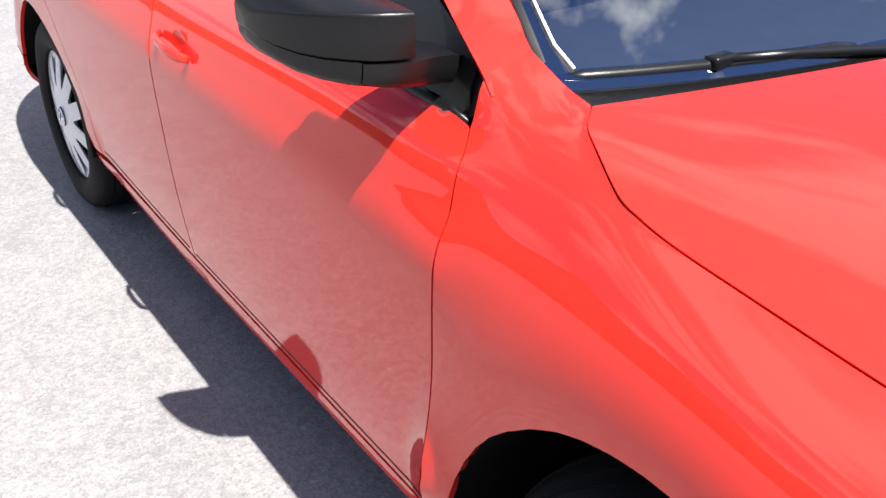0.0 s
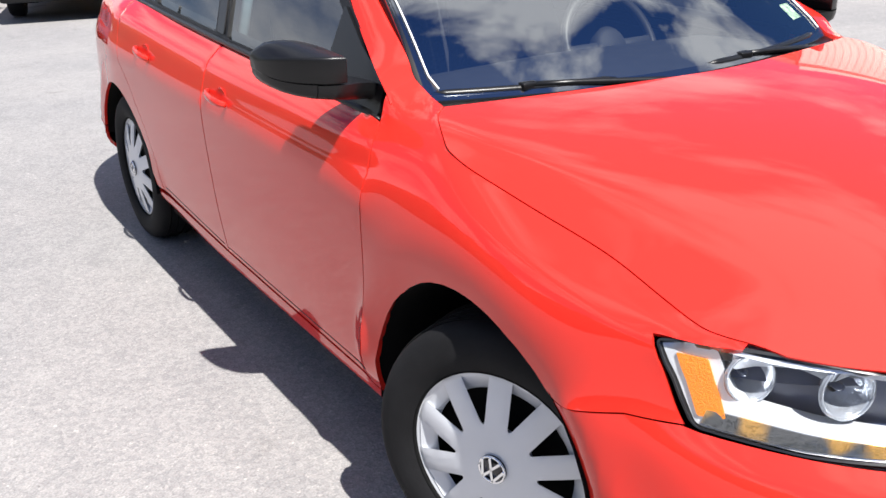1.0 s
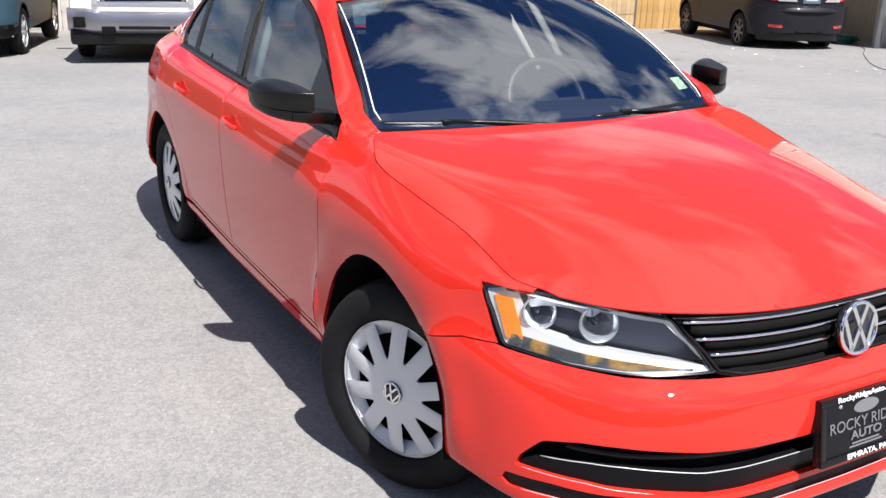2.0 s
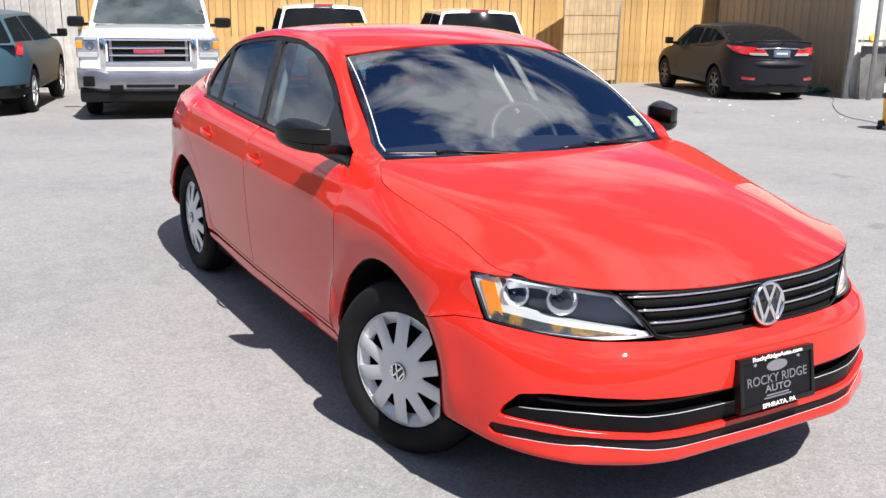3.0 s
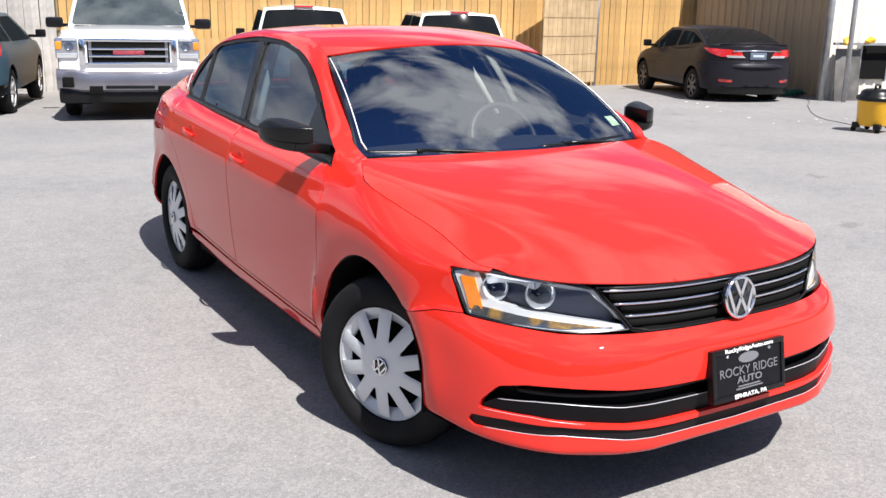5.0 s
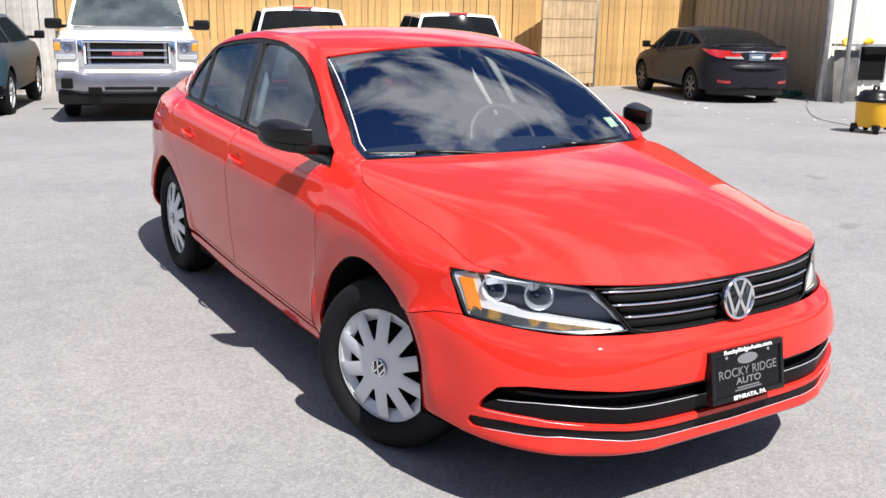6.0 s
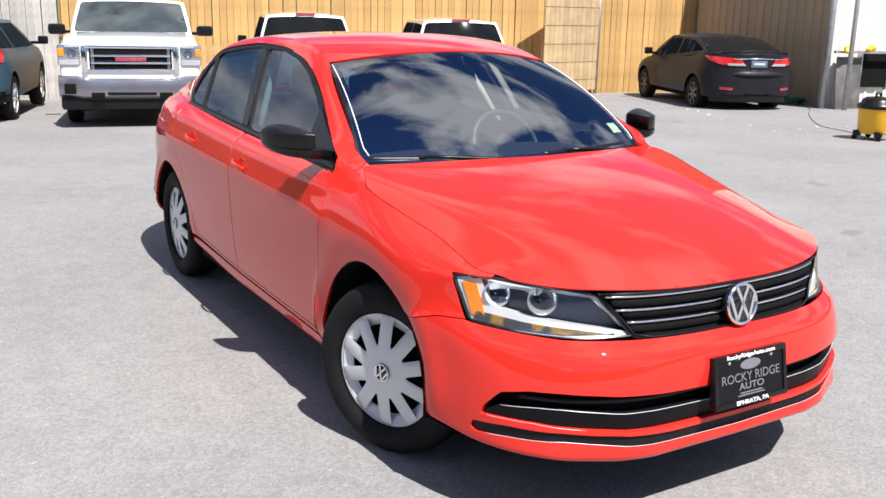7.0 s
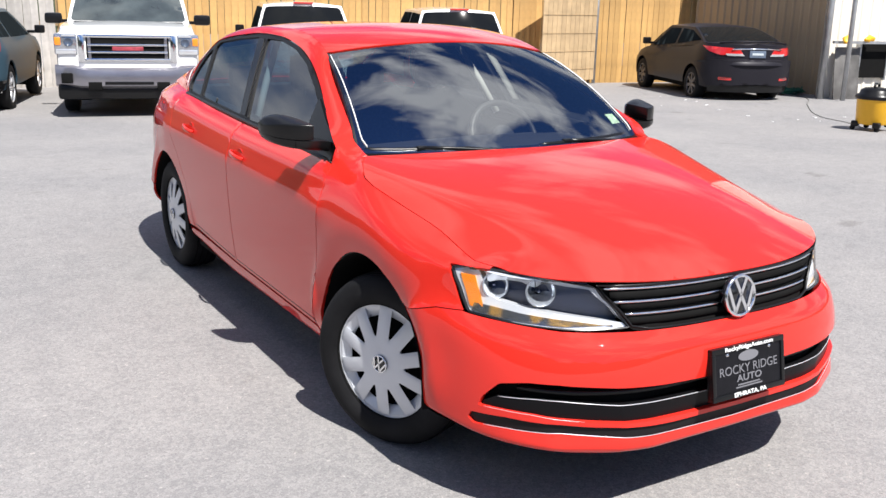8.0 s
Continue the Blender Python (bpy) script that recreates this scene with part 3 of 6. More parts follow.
def strip(q0, q1, z0, z1, offset, mat, name, parent, r=0.004, n=40, flat=1.0, knots=()):
    """A thin bar along the nose from s = q0 to q1, its height going from z0 to z1, or through knots (s, height) of the right half."""
    s = np.linspace(q0, q1, n)
    z = np.interp(s, [q0, (q0 + q1) / 2, q1], [z0, z1, z0]) if q0 < S0 < q1 or q1 < S0 < q0 else np.linspace(z0, z1, n)
    if knots:
        z = np.interp(S0 + np.abs(s - S0), *zip(*knots))
    v = line_at(s, z)
    p = flank_sv(s, v)
    d = flank_sv(s + 1e-3, v) - flank_sv(s - 1e-3, v)
    nrm = np.cross(d, (0, 0, 1))
    nrm /= np.linalg.norm(nrm, axis=1)[:, None]
    nrm *= np.sign((nrm[:, 1] * -1 + nrm[:, 0] * np.sign(p[:, 0])))[:, None]
    bm = bmesh.new()
    tube(bm, p + nrm * offset, r, 8, flat=flat)
    return part(name, bm, mat, parent)


wide = on_flank(across_nose([(MID, .51), (-.42, .51), (-.33, .42), (-.33, .27), (MID, .27)]), inset=0)
part("intake_backing", sheet(flank, wide, step=0.04, thick=0, offset=-.055, flip=True), DARK, bumper)
part("slot_insert", sheet(flank, on_flank(SLOT, inset=-.004), step=0.03, thick=0, offset=-.010, flip=True), FRAME, bumper)
strip(-.36, 2 * S0 + .36, 0, 0, -.003, SILVER, "slot_strip", bumper, 0.0011, 80, knots=((S0, .302), (-.85, .308), (-.722, .3135), (-.678, .3175), (-.542, .3315), (-.414, .3265), (-.338, .3175)))
EDGE = ((S0, .408), (-.92, .411), (-.80, .413), (-.686, .414), (-.618, .421), (-.538, .428), (-.474, .427), (-.38, .416))
strip(-.39, 2 * S0 + .39, 0, 0, -.015, SILVER, "intake_edge", bumper, 0.0013, 80, knots=EDGE)
strip(-.362, -.60, 0, 0, -.002, SILVER, "intake_edge", bumper, 0.0008, 20, knots=((-.60, .371), (-.474, .3865), (-.41, .3855), (-.35, .3825)))
strip(-.43, 2 * S0 + .43, .446, .440, -.036, BLACK, "intake_bar", bumper, 0.009)
BLADE = across_nose([*EDGE, (-.352, .396), (-.346, .378), (-.41, .379), (-.474, .380), (-.622, .363), (-.70, .356), (-.934, .345), (MID, .341)])
part("intake_blade", sheet(flank, on_flank(BLADE, corner=.004), step=0.025, thick=0.03, offset=-.016, flip=True), material("blade_black", (0.006, 0.006, 0.007), 0.3, spec=0.10), bumper)

boxed("bumper_beam", (-.55, -.66, .24), (.55, -.30, .60), DARK, bumper)

# Grille between the headlamps.
GRILLE = across_nose([(MID, .762), (-.80, .764), (-.645, .764), (-.738, .640), (-.76, .630), (MID, .630)])
grille = part("grille", sheet(flank, on_flank(GRILLE, inset=.001), step=0.03, thick=0.02, offset=-.022, flip=True), DARK, car, "black grille with chrome strips")
for z, s in ((.752, -.662), (.713, -.690), (.672, -.722)):
    strip(s, 2 * S0 - s, z, z, -.008, CHROME, "chrome_strip", grille, 0.0042)
for z, s in ((.733, -.68), (.694, -.71), (.652, -.73)):
    strip(s, 2 * S0 - s, z, z, -.018, DARK, "slat", grille, 0.009, flat=1.6)
rimz = on_flank(GRILLE, inset=.0005)
loop = flank(rimz)
bm = bmesh.new()
tube(bm, loop[::2] + (0, .004, 0), 0.0045, 6, closed=True)
part("grille_frame", bm, BLACK, grille)


def badge(parent, m, r, name="badge"):
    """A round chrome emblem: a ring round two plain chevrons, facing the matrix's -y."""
    bm = bmesh.new()
    lathe(bm, [(0.001, -.006), (r * .9, -.006), (r * .97, -.002), (r * .97, .012)], 40, "y", m)
    base = part(name, bm, GLOSSBLACK, parent, "round black and chrome emblem")
    bm = bmesh.new()
    tube(bm, [m @ Vector((r * .93 * math.cos(a), -.006, r * .93 * math.sin(a))) for a in np.linspace(0, math.tau, 40, endpoint=False)], r * .085, 8, closed=True)
    part("ring", bm, CHROME, base)
    for pts in (((-.36, .80), (0, .08), (.36, .80)), ((-.80, .42), (-.38, -.74), (0, .0), (.38, -.74), (.80, .42))):
        bm = bmesh.new()
        for (x0, z0), (x1, z1) in zip(pts, pts[1:]):
            d = math.hypot(x1 - x0, z1 - z0)
            a = math.atan2(z1 - z0, x1 - x0)
            mm = m @ Matrix.Translation(((x0 + x1) / 2 * r, -.007, (z0 + z1) / 2 * r)) @ Matrix.Rotation(-a, 4, "Y")
            box(bm, (-d / 2 * r - r * .03, -.004, -r * .085), (d / 2 * r + r * .03, .004, r * .085), mm)
        part("chevron", bm, CHROME, base, smooth=False)
    return base


badge(car, pose(0, -.862, .697, -8), .068)

# Dealer plate on a black holder.
plate = empty("plate_holder", "", "")
plate.parent = car
plate.matrix_world = pose(0, -.928, .474, -10)
boxed("back_plate", (-.164, 0, -.084), (.164, .018, .084), BLACK, plate, .004)
face = boxed("plate_face", (-.150, -.004, -.070), (.150, .002, .070), material("plate_black", (0.006, 0.006, 0.008), 0.35, spec=0.2, noise_scale=30, noise_amount=0.2), plate)
for lo, hi in (((-.164, -.009, .066), (.164, .002, .084)), ((-.164, -.009, -.084), (.164, .002, -.066)), ((-.164, -.009, -.066), (-.149, .002, .066)), ((.149, -.009, -.066), (.164, .002, .066))):
    boxed("frame_bar", lo, hi, BLACK, plate, .002)


def text(words, size, at, mat, parent, name, wide=1.0, thick=0.0):
    c = bpy.data.curves.new(name, "FONT")
    c.body, c.size, c.align_x, c.align_y, c.extrude = words, size, "CENTER", "CENTER", 0.0006
    c.offset = thick
    ob = new(name, c)
    mesh = bpy.data.meshes.new_from_object(ob)
    bpy.data.objects.remove(ob)
    mesh.materials.append(mat)
    ob = new(name, mesh)
    ob.parent = parent
    ob.matrix_basis = pose(*at, 90) @ Matrix.Diagonal((wide, 1, 1, 1))
    return ob


text("RockyRidgeAuto.com", .0185, (0, -.0102, .0750), WHITETEXT, plate, "web_line", 1.35, .0003)
text("ROCKY RIDGE", .040, (0, -.0056, .004), GREYTEXT, plate, "name_line", 1.02)
text("AUTO", .030, (0.002, -.0056, -.026), GREYTEXT, plate, "trade_line", 1.35, .0006)
text("EPHRATA, PA", .019, (0, -.0102, -.0752), WHITETEXT, plate, "town_line", 1.3, .0004)
for w, z in ((.10, -.046), (.12, -.054)):
    boxed("small_print", (-w / 2, -.0056, z - .0022), (w / 2, -.0048, z + .0022), GREYTEXT, plate)
bm = bmesh.new()
lathe(bm, [(.001, -.0056), (1, -.0056)], 24, "y", Matrix.LocRotScale((0, 0, .043), None, (.046, 1, .017)))
part("emblem_oval", bm, GREYTEXT, plate)
for x in (-.095, .095):
    bm = bmesh.new()
    lathe(bm, [(.001, -.010), (.005, -.009), (.006, -.004)], 12, "y", pose(x, 0, .058))
    part("screw", bm, CHROME, plate)


# Headlamps.
LAMP = [(-.266, .780), (-.31, .788), (-.36, .795), (-.42, .793), (-.48, .787), (-.54, .779), (-.60, .769), (-.640, .763), (-.735, .638), (-.60, .632), (-.45, .636), (-.322, .648)]
BOWL = material("bowl_mirror", (0.50, 0.54, 0.60), 0.24, metal=0.65, bump=0.25, bump_scale=70)
LOWBAND = material("lower_lamp_band", (0.5, 0.5, 0.5), 0.15, metal=0.8, bump=0.5, bump_scale=55)
band_nodes, band_links = LOWBAND.node_tree.nodes, LOWBAND.node_tree.links
band_noise, band_ramp, band_place = (band_nodes.new("ShaderNode" + k) for k in ("TexNoise", "ValToRGB", "TexCoord"))
band_noise.inputs["Scale"].default_value, band_noise.inputs["Detail"].default_value = 16.0, 1.0
band_ramp.color_ramp.elements[0].position, band_ramp.color_ramp.elements[0].color = .44, (.20, .21, .22, 1)
band_ramp.color_ramp.elements[1].position, band_ramp.color_ramp.elements[1].color = .56, (.85, .52, .18, 1)
band_links.new(band_place.outputs["Object"], band_noise.inputs["Vector"])
band_links.new(band_noise.outputs["Fac"], band_ramp.inputs[0])
band_links.new(band_ramp.outputs[0], band_nodes["Principled BSDF"].inputs["Base Color"])
BEZEL = material("lamp_bezel_black", (0.01, 0.01, 0.012), 0.3)
for side, (f, flip) in enumerate(((flank, True), (mirrored(flank), False))):
    lamp = part("headlamp", sheet(f, on_flank(LAMP, corner=.012), step=0.03, thick=0.02, offset=-.075, flip=flip), LAMPGREY, car, "clear headlamp with amber side reflector")
    part("rim", sheet(f, on_flank(LAMP, corner=.012, inset=.001), [on_flank(LAMP, corner=.012, inset=.004)], step=0.03, thick=0.03, offset=-.002, flip=flip), BEZEL, lamp)
    lens = part("lens", sheet(f, on_flank(LAMP, corner=.012, inset=.002), step=0.025, thick=0, offset=-.004, flip=flip), CLEAR, lamp)
    lens.visible_shadow = False
    # Chrome inner frame, amber side reflector and the bright lower band.
    part("inner_frame", sheet(f, on_flank(LAMP, corner=.012, inset=.006), [on_flank([(-.344, .779), (-.42, .777), (-.50, .770), (-.628, .752), (-.724, .649), (-.66, .659), (-.57, .669), (-.47, .679), (-.40, .690), (-.366, .706)], corner=.008)], step=0.03, thick=0.04, offset=-.012, flip=flip), LAMPSILVER, lamp)
    part("amber_reflector", sheet(f, on_flank([(-.293, .766), (-.338, .764), (-.366, .668), (-.327, .664)], corner=.006), step=0.02, thick=0.006, offset=-.008, flip=flip), AMBER, lamp)
    part("lower_lens", sheet(f, on_flank([(-.330, .655), (-.38, .648), (-.46, .643), (-.56, .640), (-.69, .646), (-.60, .657), (-.46, .668), (-.385, .677), (-.338, .680)], corner=.004), step=0.02, thick=0.004, offset=-.008, flip=flip), LOWBAND, lamp)
    for s, z, r in ((-.398, .741, .041), (-.512, .737, .046)):
        p = Vector(flank_sv(np.array([s]), line_at(np.array([s]), [z]))[0])
        p.x *= -1 if side else 1
        n = Vector((p.x * .55, -.85, .12)).normalized()
        m = Matrix.Translation(p - n * .030) @ n.to_track_quat("-Y", "Z").to_matrix().to_4x4()
        bm = bmesh.new()
        lathe(bm, [(r * 1.04, .002), (r, -.003), (r * .90, .0), (r * .82, .016), (r * .62, .034), (r * .34, .046), (.001, .050)], 32, "y", m)
        bowl = part("reflector_bowl", bm, BOWL, lamp)
        bm = bmesh.new()
        tube(bm, [m @ Vector((r * .97 * math.cos(a), -.003, r * .97 * math.sin(a))) for a in np.linspace(0, math.tau, 32, endpoint=False)], .0022, 6, closed=True)
        part("bowl_ring", bm, BOWL, bowl)
        bm = bmesh.new()
        lathe(bm, [(.001, .014), (r * .12, .016), (r * .16, .022), (r * .15, .046)], 16, "y", m)
        part("bulb_cap", bm, LAMPGREY, bowl)
        bm = bmesh.new()
        lathe(bm, [(r * .20, .044), (r * .27, .036), (r * .29, .034)], 20, "y", m)
        part("bulb_collar", bm, BEZEL, bowl)

# Bonnet.
def bonnet_surface(q):
    return np.stack([q[:, 0], q[:, 1], hood_height(q[:, 0], q[:, 1])], 1)


gap_x, gap_y = bonnet_gap(np.linspace(-.368, .356, 110))
gap_x = gap_x - .0028
rear_x = np.linspace(1, -1, 40)[1:-1] * gap_x[-1]
front_x = np.linspace(-1, 1, 60)[1:-1] * gap_x[0]
plan = [*zip(gap_x, gap_y)] + [(x, gap_y[-1] - .150 * (1 - abs(x / gap_x[-1]) ** 1.6)) for x in rear_x]
plan += [(-x, y) for x, y in zip(gap_x[::-1], gap_y[::-1])] + [(x, SF - (SF + .834) * (1 - (abs(x) / .868) ** 2.7) ** (1 / 2.7)) for x in front_x]
part("bonnet", sheet(bonnet_surface, rounded(plan, .02), step=0.02, thick=0.004), RED, car)

# Cabin top.
def screen_surface(q):
    u, t = q[:, 0] / .65, q[:, 1] / .7
    k = 1 - u * u
    lo = np.stack([.714 * u, .418 - .145 * k, 1.004 - .004 * k], 1)
    hi = np.stack([.575 * u, 1.014 - .11 * k, 1.343 + .052 * k], 1)
    t = t[:, None]
    return lo + (hi - lo) * t + np.array((0, -.35, .9)) * .035 * (4 * t * (1 - t))


frame_in = rounded([(-.65, 0), (.65, 0), (.65, .7), (-.65, .7)], .03, corner=.03)
screen = part("windscreen", sheet(screen_surface, frame_in, step=0.04, thick=0.004), SCREEN, car, "windscreen with black border")
screen.visible_shadow = False
part("screen_border", sheet(screen_surface, rounded([(-.655, -.005), (.655, -.005), (.655, .705), (-.655, .705)], .03, corner=.02),
                            [rounded([(-.628, .02), (.628, .02), (.612, .680), (-.612, .680)], .03, corner=.02)], step=0.03, thick=0.004, offset=-.003), GLOSSBLACK, screen)

EDGE_IN = ((0, .786, .452, 1.003), (.013, .785, .475, 1.029), (.10, .736, .655, 1.110), (.26, .668, .884, 1.231), (.36, .632, 1.062, 1.312), (.44, .608, 1.246, 1.363), (.52, .596, 1.49, 1.397), (.60, .594, 1.72, 1.402), (.69, .604, 2.03, 1.382), (.79, .624, 2.345, 1.338), (.86, .656, 2.462, 1.268), (.93, .708, 2.560, 1.155), (1, .750, 2.57, 1.034))
EDGE_OUT = ((0, .707, .452, 1.027), (.013, .709, .474, 1.049), (.03, .698, .51, 1.074), (.12, .657, .66, 1.150), (.26, .600, .90, 1.272), (.345, .577, 1.014, 1.348), (.44, .550, 1.25, 1.410), (.52, .540, 1.49, 1.432), (.62, .538, 1.80, 1.432), (.72, .540, 2.15, 1.408), (.80, .535, 2.45, 1.357), (.87, .535, 2.70, 1.281), (.93, .555, 2.95, 1.178), (1, .630, 3.22, 1.046))
CI = [pchip([r[0] for r in EDGE_IN], [r[k] for r in EDGE_IN]) for k in (1, 2, 3)]
CO = [pchip([r[0] for r in EDGE_OUT], [r[k] for r in EDGE_OUT]) for k in (1, 2, 3)]


def rail_surface(q):
    t, k = q[:, 0] / 2.6, q[:, 1][:, None] / .1
    a = np.stack([c(t) for c in CI], 1) * (-1, 1, 1)
    b = np.stack([c(t) for c in CO], 1) * (-1, 1, 1)
    return a + (b - a) * k + np.array((-.55, -.12, .82)) * (.003 + .011 * np.clip(t * 9, 0, 1)[:, None] + .016 * np.clip((t - .82) * 6, 0, 1)[:, None]) * np.clip((1 - t) * 9, 0, 1)[:, None] * 4 * k * (1 - k)


both("roof_rail", rounded([(0, 0), (2.6, 0), (2.6, .1), (0, .1)], .025), RED, fmap=rail_surface, step=0.018, thick=0.01, relax=12)


for k in (-1, 1):
    # Dark rubber between the pillar and the glass.
    bm = bmesh.new()
    rows = []
    for t in np.linspace(0, .345, 24):
        a = np.array([float(c(np.array([t]))[0]) for c in CO]) * (k, 1, 1)
        b = screen_surface(np.array([(k * .65, .7 * min(1, (a[1] - .418) / .596))]))[0]
        rows.append([bm.verts.new(p) for p in (a + (0, 0, -.012), a + (0, 0, -.003), a + (b - a) * .5 + (0, 0, .002), b + (-k * .004, 0, .004))])
    for a, b in zip(rows, rows[1:]):
        for j in range(3):
            bm.faces.new((a[j], b[j], b[j + 1], a[j + 1]))
    bmesh.ops.recalc_face_normals(bm, faces=bm.faces)
    part("screen_seal", bm, SEAL, screen)


def roof_surface(q):
    u, t = q[:, 0] / .55, .345 + (.862 - .345) * q[:, 1] / 1.68
    xo, yo, zo = (c(t) for c in CO)
    k = 1 - u * u
    g = (t - .345) / (.862 - .345)
    y = yo - .105 * k * np.clip(1 - g * 2.2, 0, 1) + .05 * k * np.clip(g * 3 - 2, 0, 1)
    return np.stack([xo * u, y, zo + (.052 - .018 * np.sin(np.pi * np.clip(g, 0, 1)) - .01 * g) * (1 - np.abs(u) ** 2.2)], 1)


part("roof", sheet(roof_surface, rounded([(-.55, 0), (.55, 0), (.55, 1.68), (-.55, 1.68)], .03, inset=.001), step=0.035, thick=0.012), RED, car)


def back_window_surface(q):
    u, t = q[:, 0] / .6, (q[:, 1] / .65)[:, None]
    k = 1 - u * u
    xo, yo, zo = (c(np.full(len(u), .862)) for c in CO)
    hi = np.stack([xo * u, yo + .05 * k, zo + .042 * k], 1)
    lo = np.stack([.60 * u, 3.19 + .06 * k, 1.045 + .010 * k], 1)
    return hi + (lo - hi) * t - np.array((0, .4, .9)) * .008 * 4 * t * (1 - t)


bw = part("back_window", sheet(back_window_surface, rounded([(-.6, 0), (.6, 0), (.6, .65), (-.6, .65)], .04, corner=.04, inset=.004), step=0.05, thick=0.004, flip=True), TINTED, car)
bw.visible_shadow = False


def boot_surface(q):
    u, t = q[:, 0] / .6, q[:, 1] / .55
    side = flank_sv(3.18 + .62 * np.clip(t, -.02, 1.02), np.full(len(u), TOP))
    k = 1 - np.abs(u) ** 2.5
    return np.stack([side[:, 0] * -u, side[:, 1] + (3.24 + .42 * t - side[:, 1]) * k, side[:, 2] + .022 * k], 1)


part("boot_lid", sheet(boot_surface, rounded([(-.6, 0), (.6, 0), (.6, .55), (-.6, .55)], .04, inset=.001), step=0.04), RED, car)

# Side windows.
DLO = [(.484, .960), (1.273, .997), (1.913, 1.017), (2.53, 1.039), (2.566, 1.10), (2.545, 1.16), (2.455, 1.267), (2.345, 1.335), (2.03, 1.380), (1.72, 1.400), (1.49, 1.396), (1.246, 1.363), (1.062, 1.312), (.884, 1.231), (.655, 1.112), (.486, 1.040)]
GLASS_F = [(.78, 1.0), (1.495, 1.015), (1.660, 1.378), (1.49, 1.378), (1.26, 1.347), (1.075, 1.295), (.90, 1.212), (.79, 1.15)]
GLASS_R = [(1.60, 1.022), (2.265, 1.046), (2.345, 1.305), (2.30, 1.330), (2.03, 1.362), (1.775, 1.380)]
GLASS_Q = [(2.30, 1.048), (2.51, 1.055), (2.535, 1.10), (2.51, 1.16), (2.44, 1.25), (2.378, 1.29)]
for side, (f, flip) in enumerate(((upper, True), (mirrored(upper), False))):
    door = doors_f[side]
    trim = part("window_frame", sheet(f, rounded(DLO, .03, corner=.02), [rounded(g, .03, corner=.015) for g in (GLASS_F, GLASS_R, GLASS_Q)], step=0.03, thick=0.02, flip=flip), FRAME, car, "black window surround")
    for g, owner, name in ((GLASS_F, doors_f[side], "door_glass"), (GLASS_R, doors_r[side], "door_glass"), (GLASS_Q, doors_r[side], "quarter_glass")):
        ob = part(name, sheet(f, rounded(g, .02, corner=.015, inset=-.004), step=0.03, thick=0, offset=-.007, flip=flip), TINTED, owner)
        q = np.array([(w.co.y, w.co.z) for w in ob.data.vertices])
        way = np.cross(f(q + (.01, 0)) - f(q - (.01, 0)), f(q + (0, .01)) - f(q - (0, .01))) * (-1 if flip else 1)
        ob.data.normals_split_custom_set_from_vertices([Vector(w).normalized() for w in way])
        ob.visible_shadow = False
    part("pillar_cover", sheet(f, rounded([(1.518, 1.022), (1.580, 1.025), (1.750, 1.372), (1.684, 1.374)], .03, corner=.01), step=.03, thick=.004, offset=.005, flip=flip), PILLARBLACK, trim, "gloss black pillar cover")
    # Dark cap along the door's top inside.
    bm = bmesh.new()
    cap = f(np.array([(y, z) for y, z in ((.60, .972), (.9, .983), (1.273, .998), (1.6, 1.008), (1.913, 1.018), (2.25, 1.030), (2.50, 1.040))]))
    tube(bm, cap + ((-.036 if side else .036), 0, 0), .027, 10)
    part("inner_cap", bm, CABIN, trim)
    # Waist seal below the glass.
    bm = bmesh.new()
    line = f(np.array([(y, z - .002) for y, z in ((.487, .962), (.53, .967), (.9, .983), (1.273, .998), (1.6, 1.008), (1.913, 1.018), (2.25, 1.030), (2.53, 1.040))]))
    tube(bm, line + ((.003 if side else -.003), 0, 0), [.004] + [.011] * 2 + [.009] * 5, 8)
    part("waist_seal", bm, BLACK, trim)


# Mirrors: a wedge-shaped shell over an underside and a foot.
MIRROR_TOP = [(.03, 0), (.008, .02), (0, .06), (0, .5), (0, .90), (.006, .965), (.022, 1.0), (.05, 1.05), (.09, 1.12), (.2, 1.30), (.45, 1.66), (.7, 1.95), (.88, 2.0), (.97, 1.85), (1, 1.5), (1, .3), (.96, .05), (.9, 0)]
MIRROR_LOW = [(0, 1), (.004, .6), (.03, .25), (.10, .03), (.2, 0), (.85, 0), (.95, .2), (1, 1)]


def lofted_shell(stations, outline, k, name, door, label=""):
    """A closed shell through copies of one outline along x; a station is (x, front y, back y, low z, edge z, top z)."""
    bm = bmesh.new()
    rings = []
    for x, y0, y1, z0, ze, z1 in stations:
        rings.append([bm.verts.new((k * x, y0 + a * (y1 - y0), z0 + (ze - z0) * min(b, 1) + (z1 - ze) * max(b - 1, 0))) for a, b in outline])
    n = len(outline)
    for a, b in zip(rings, rings[1:]):
        for j in range(n):
            bm.faces.new((a[j], a[(j + 1) % n], b[(j + 1) % n], b[j]))
    bm.faces.new(rings[0])
    bm.faces.new(rings[-1][::-1])
    bmesh.ops.recalc_face_normals(bm, faces=bm.faces)
    return part(name, bm, BLACK, door, label, sharp=42)


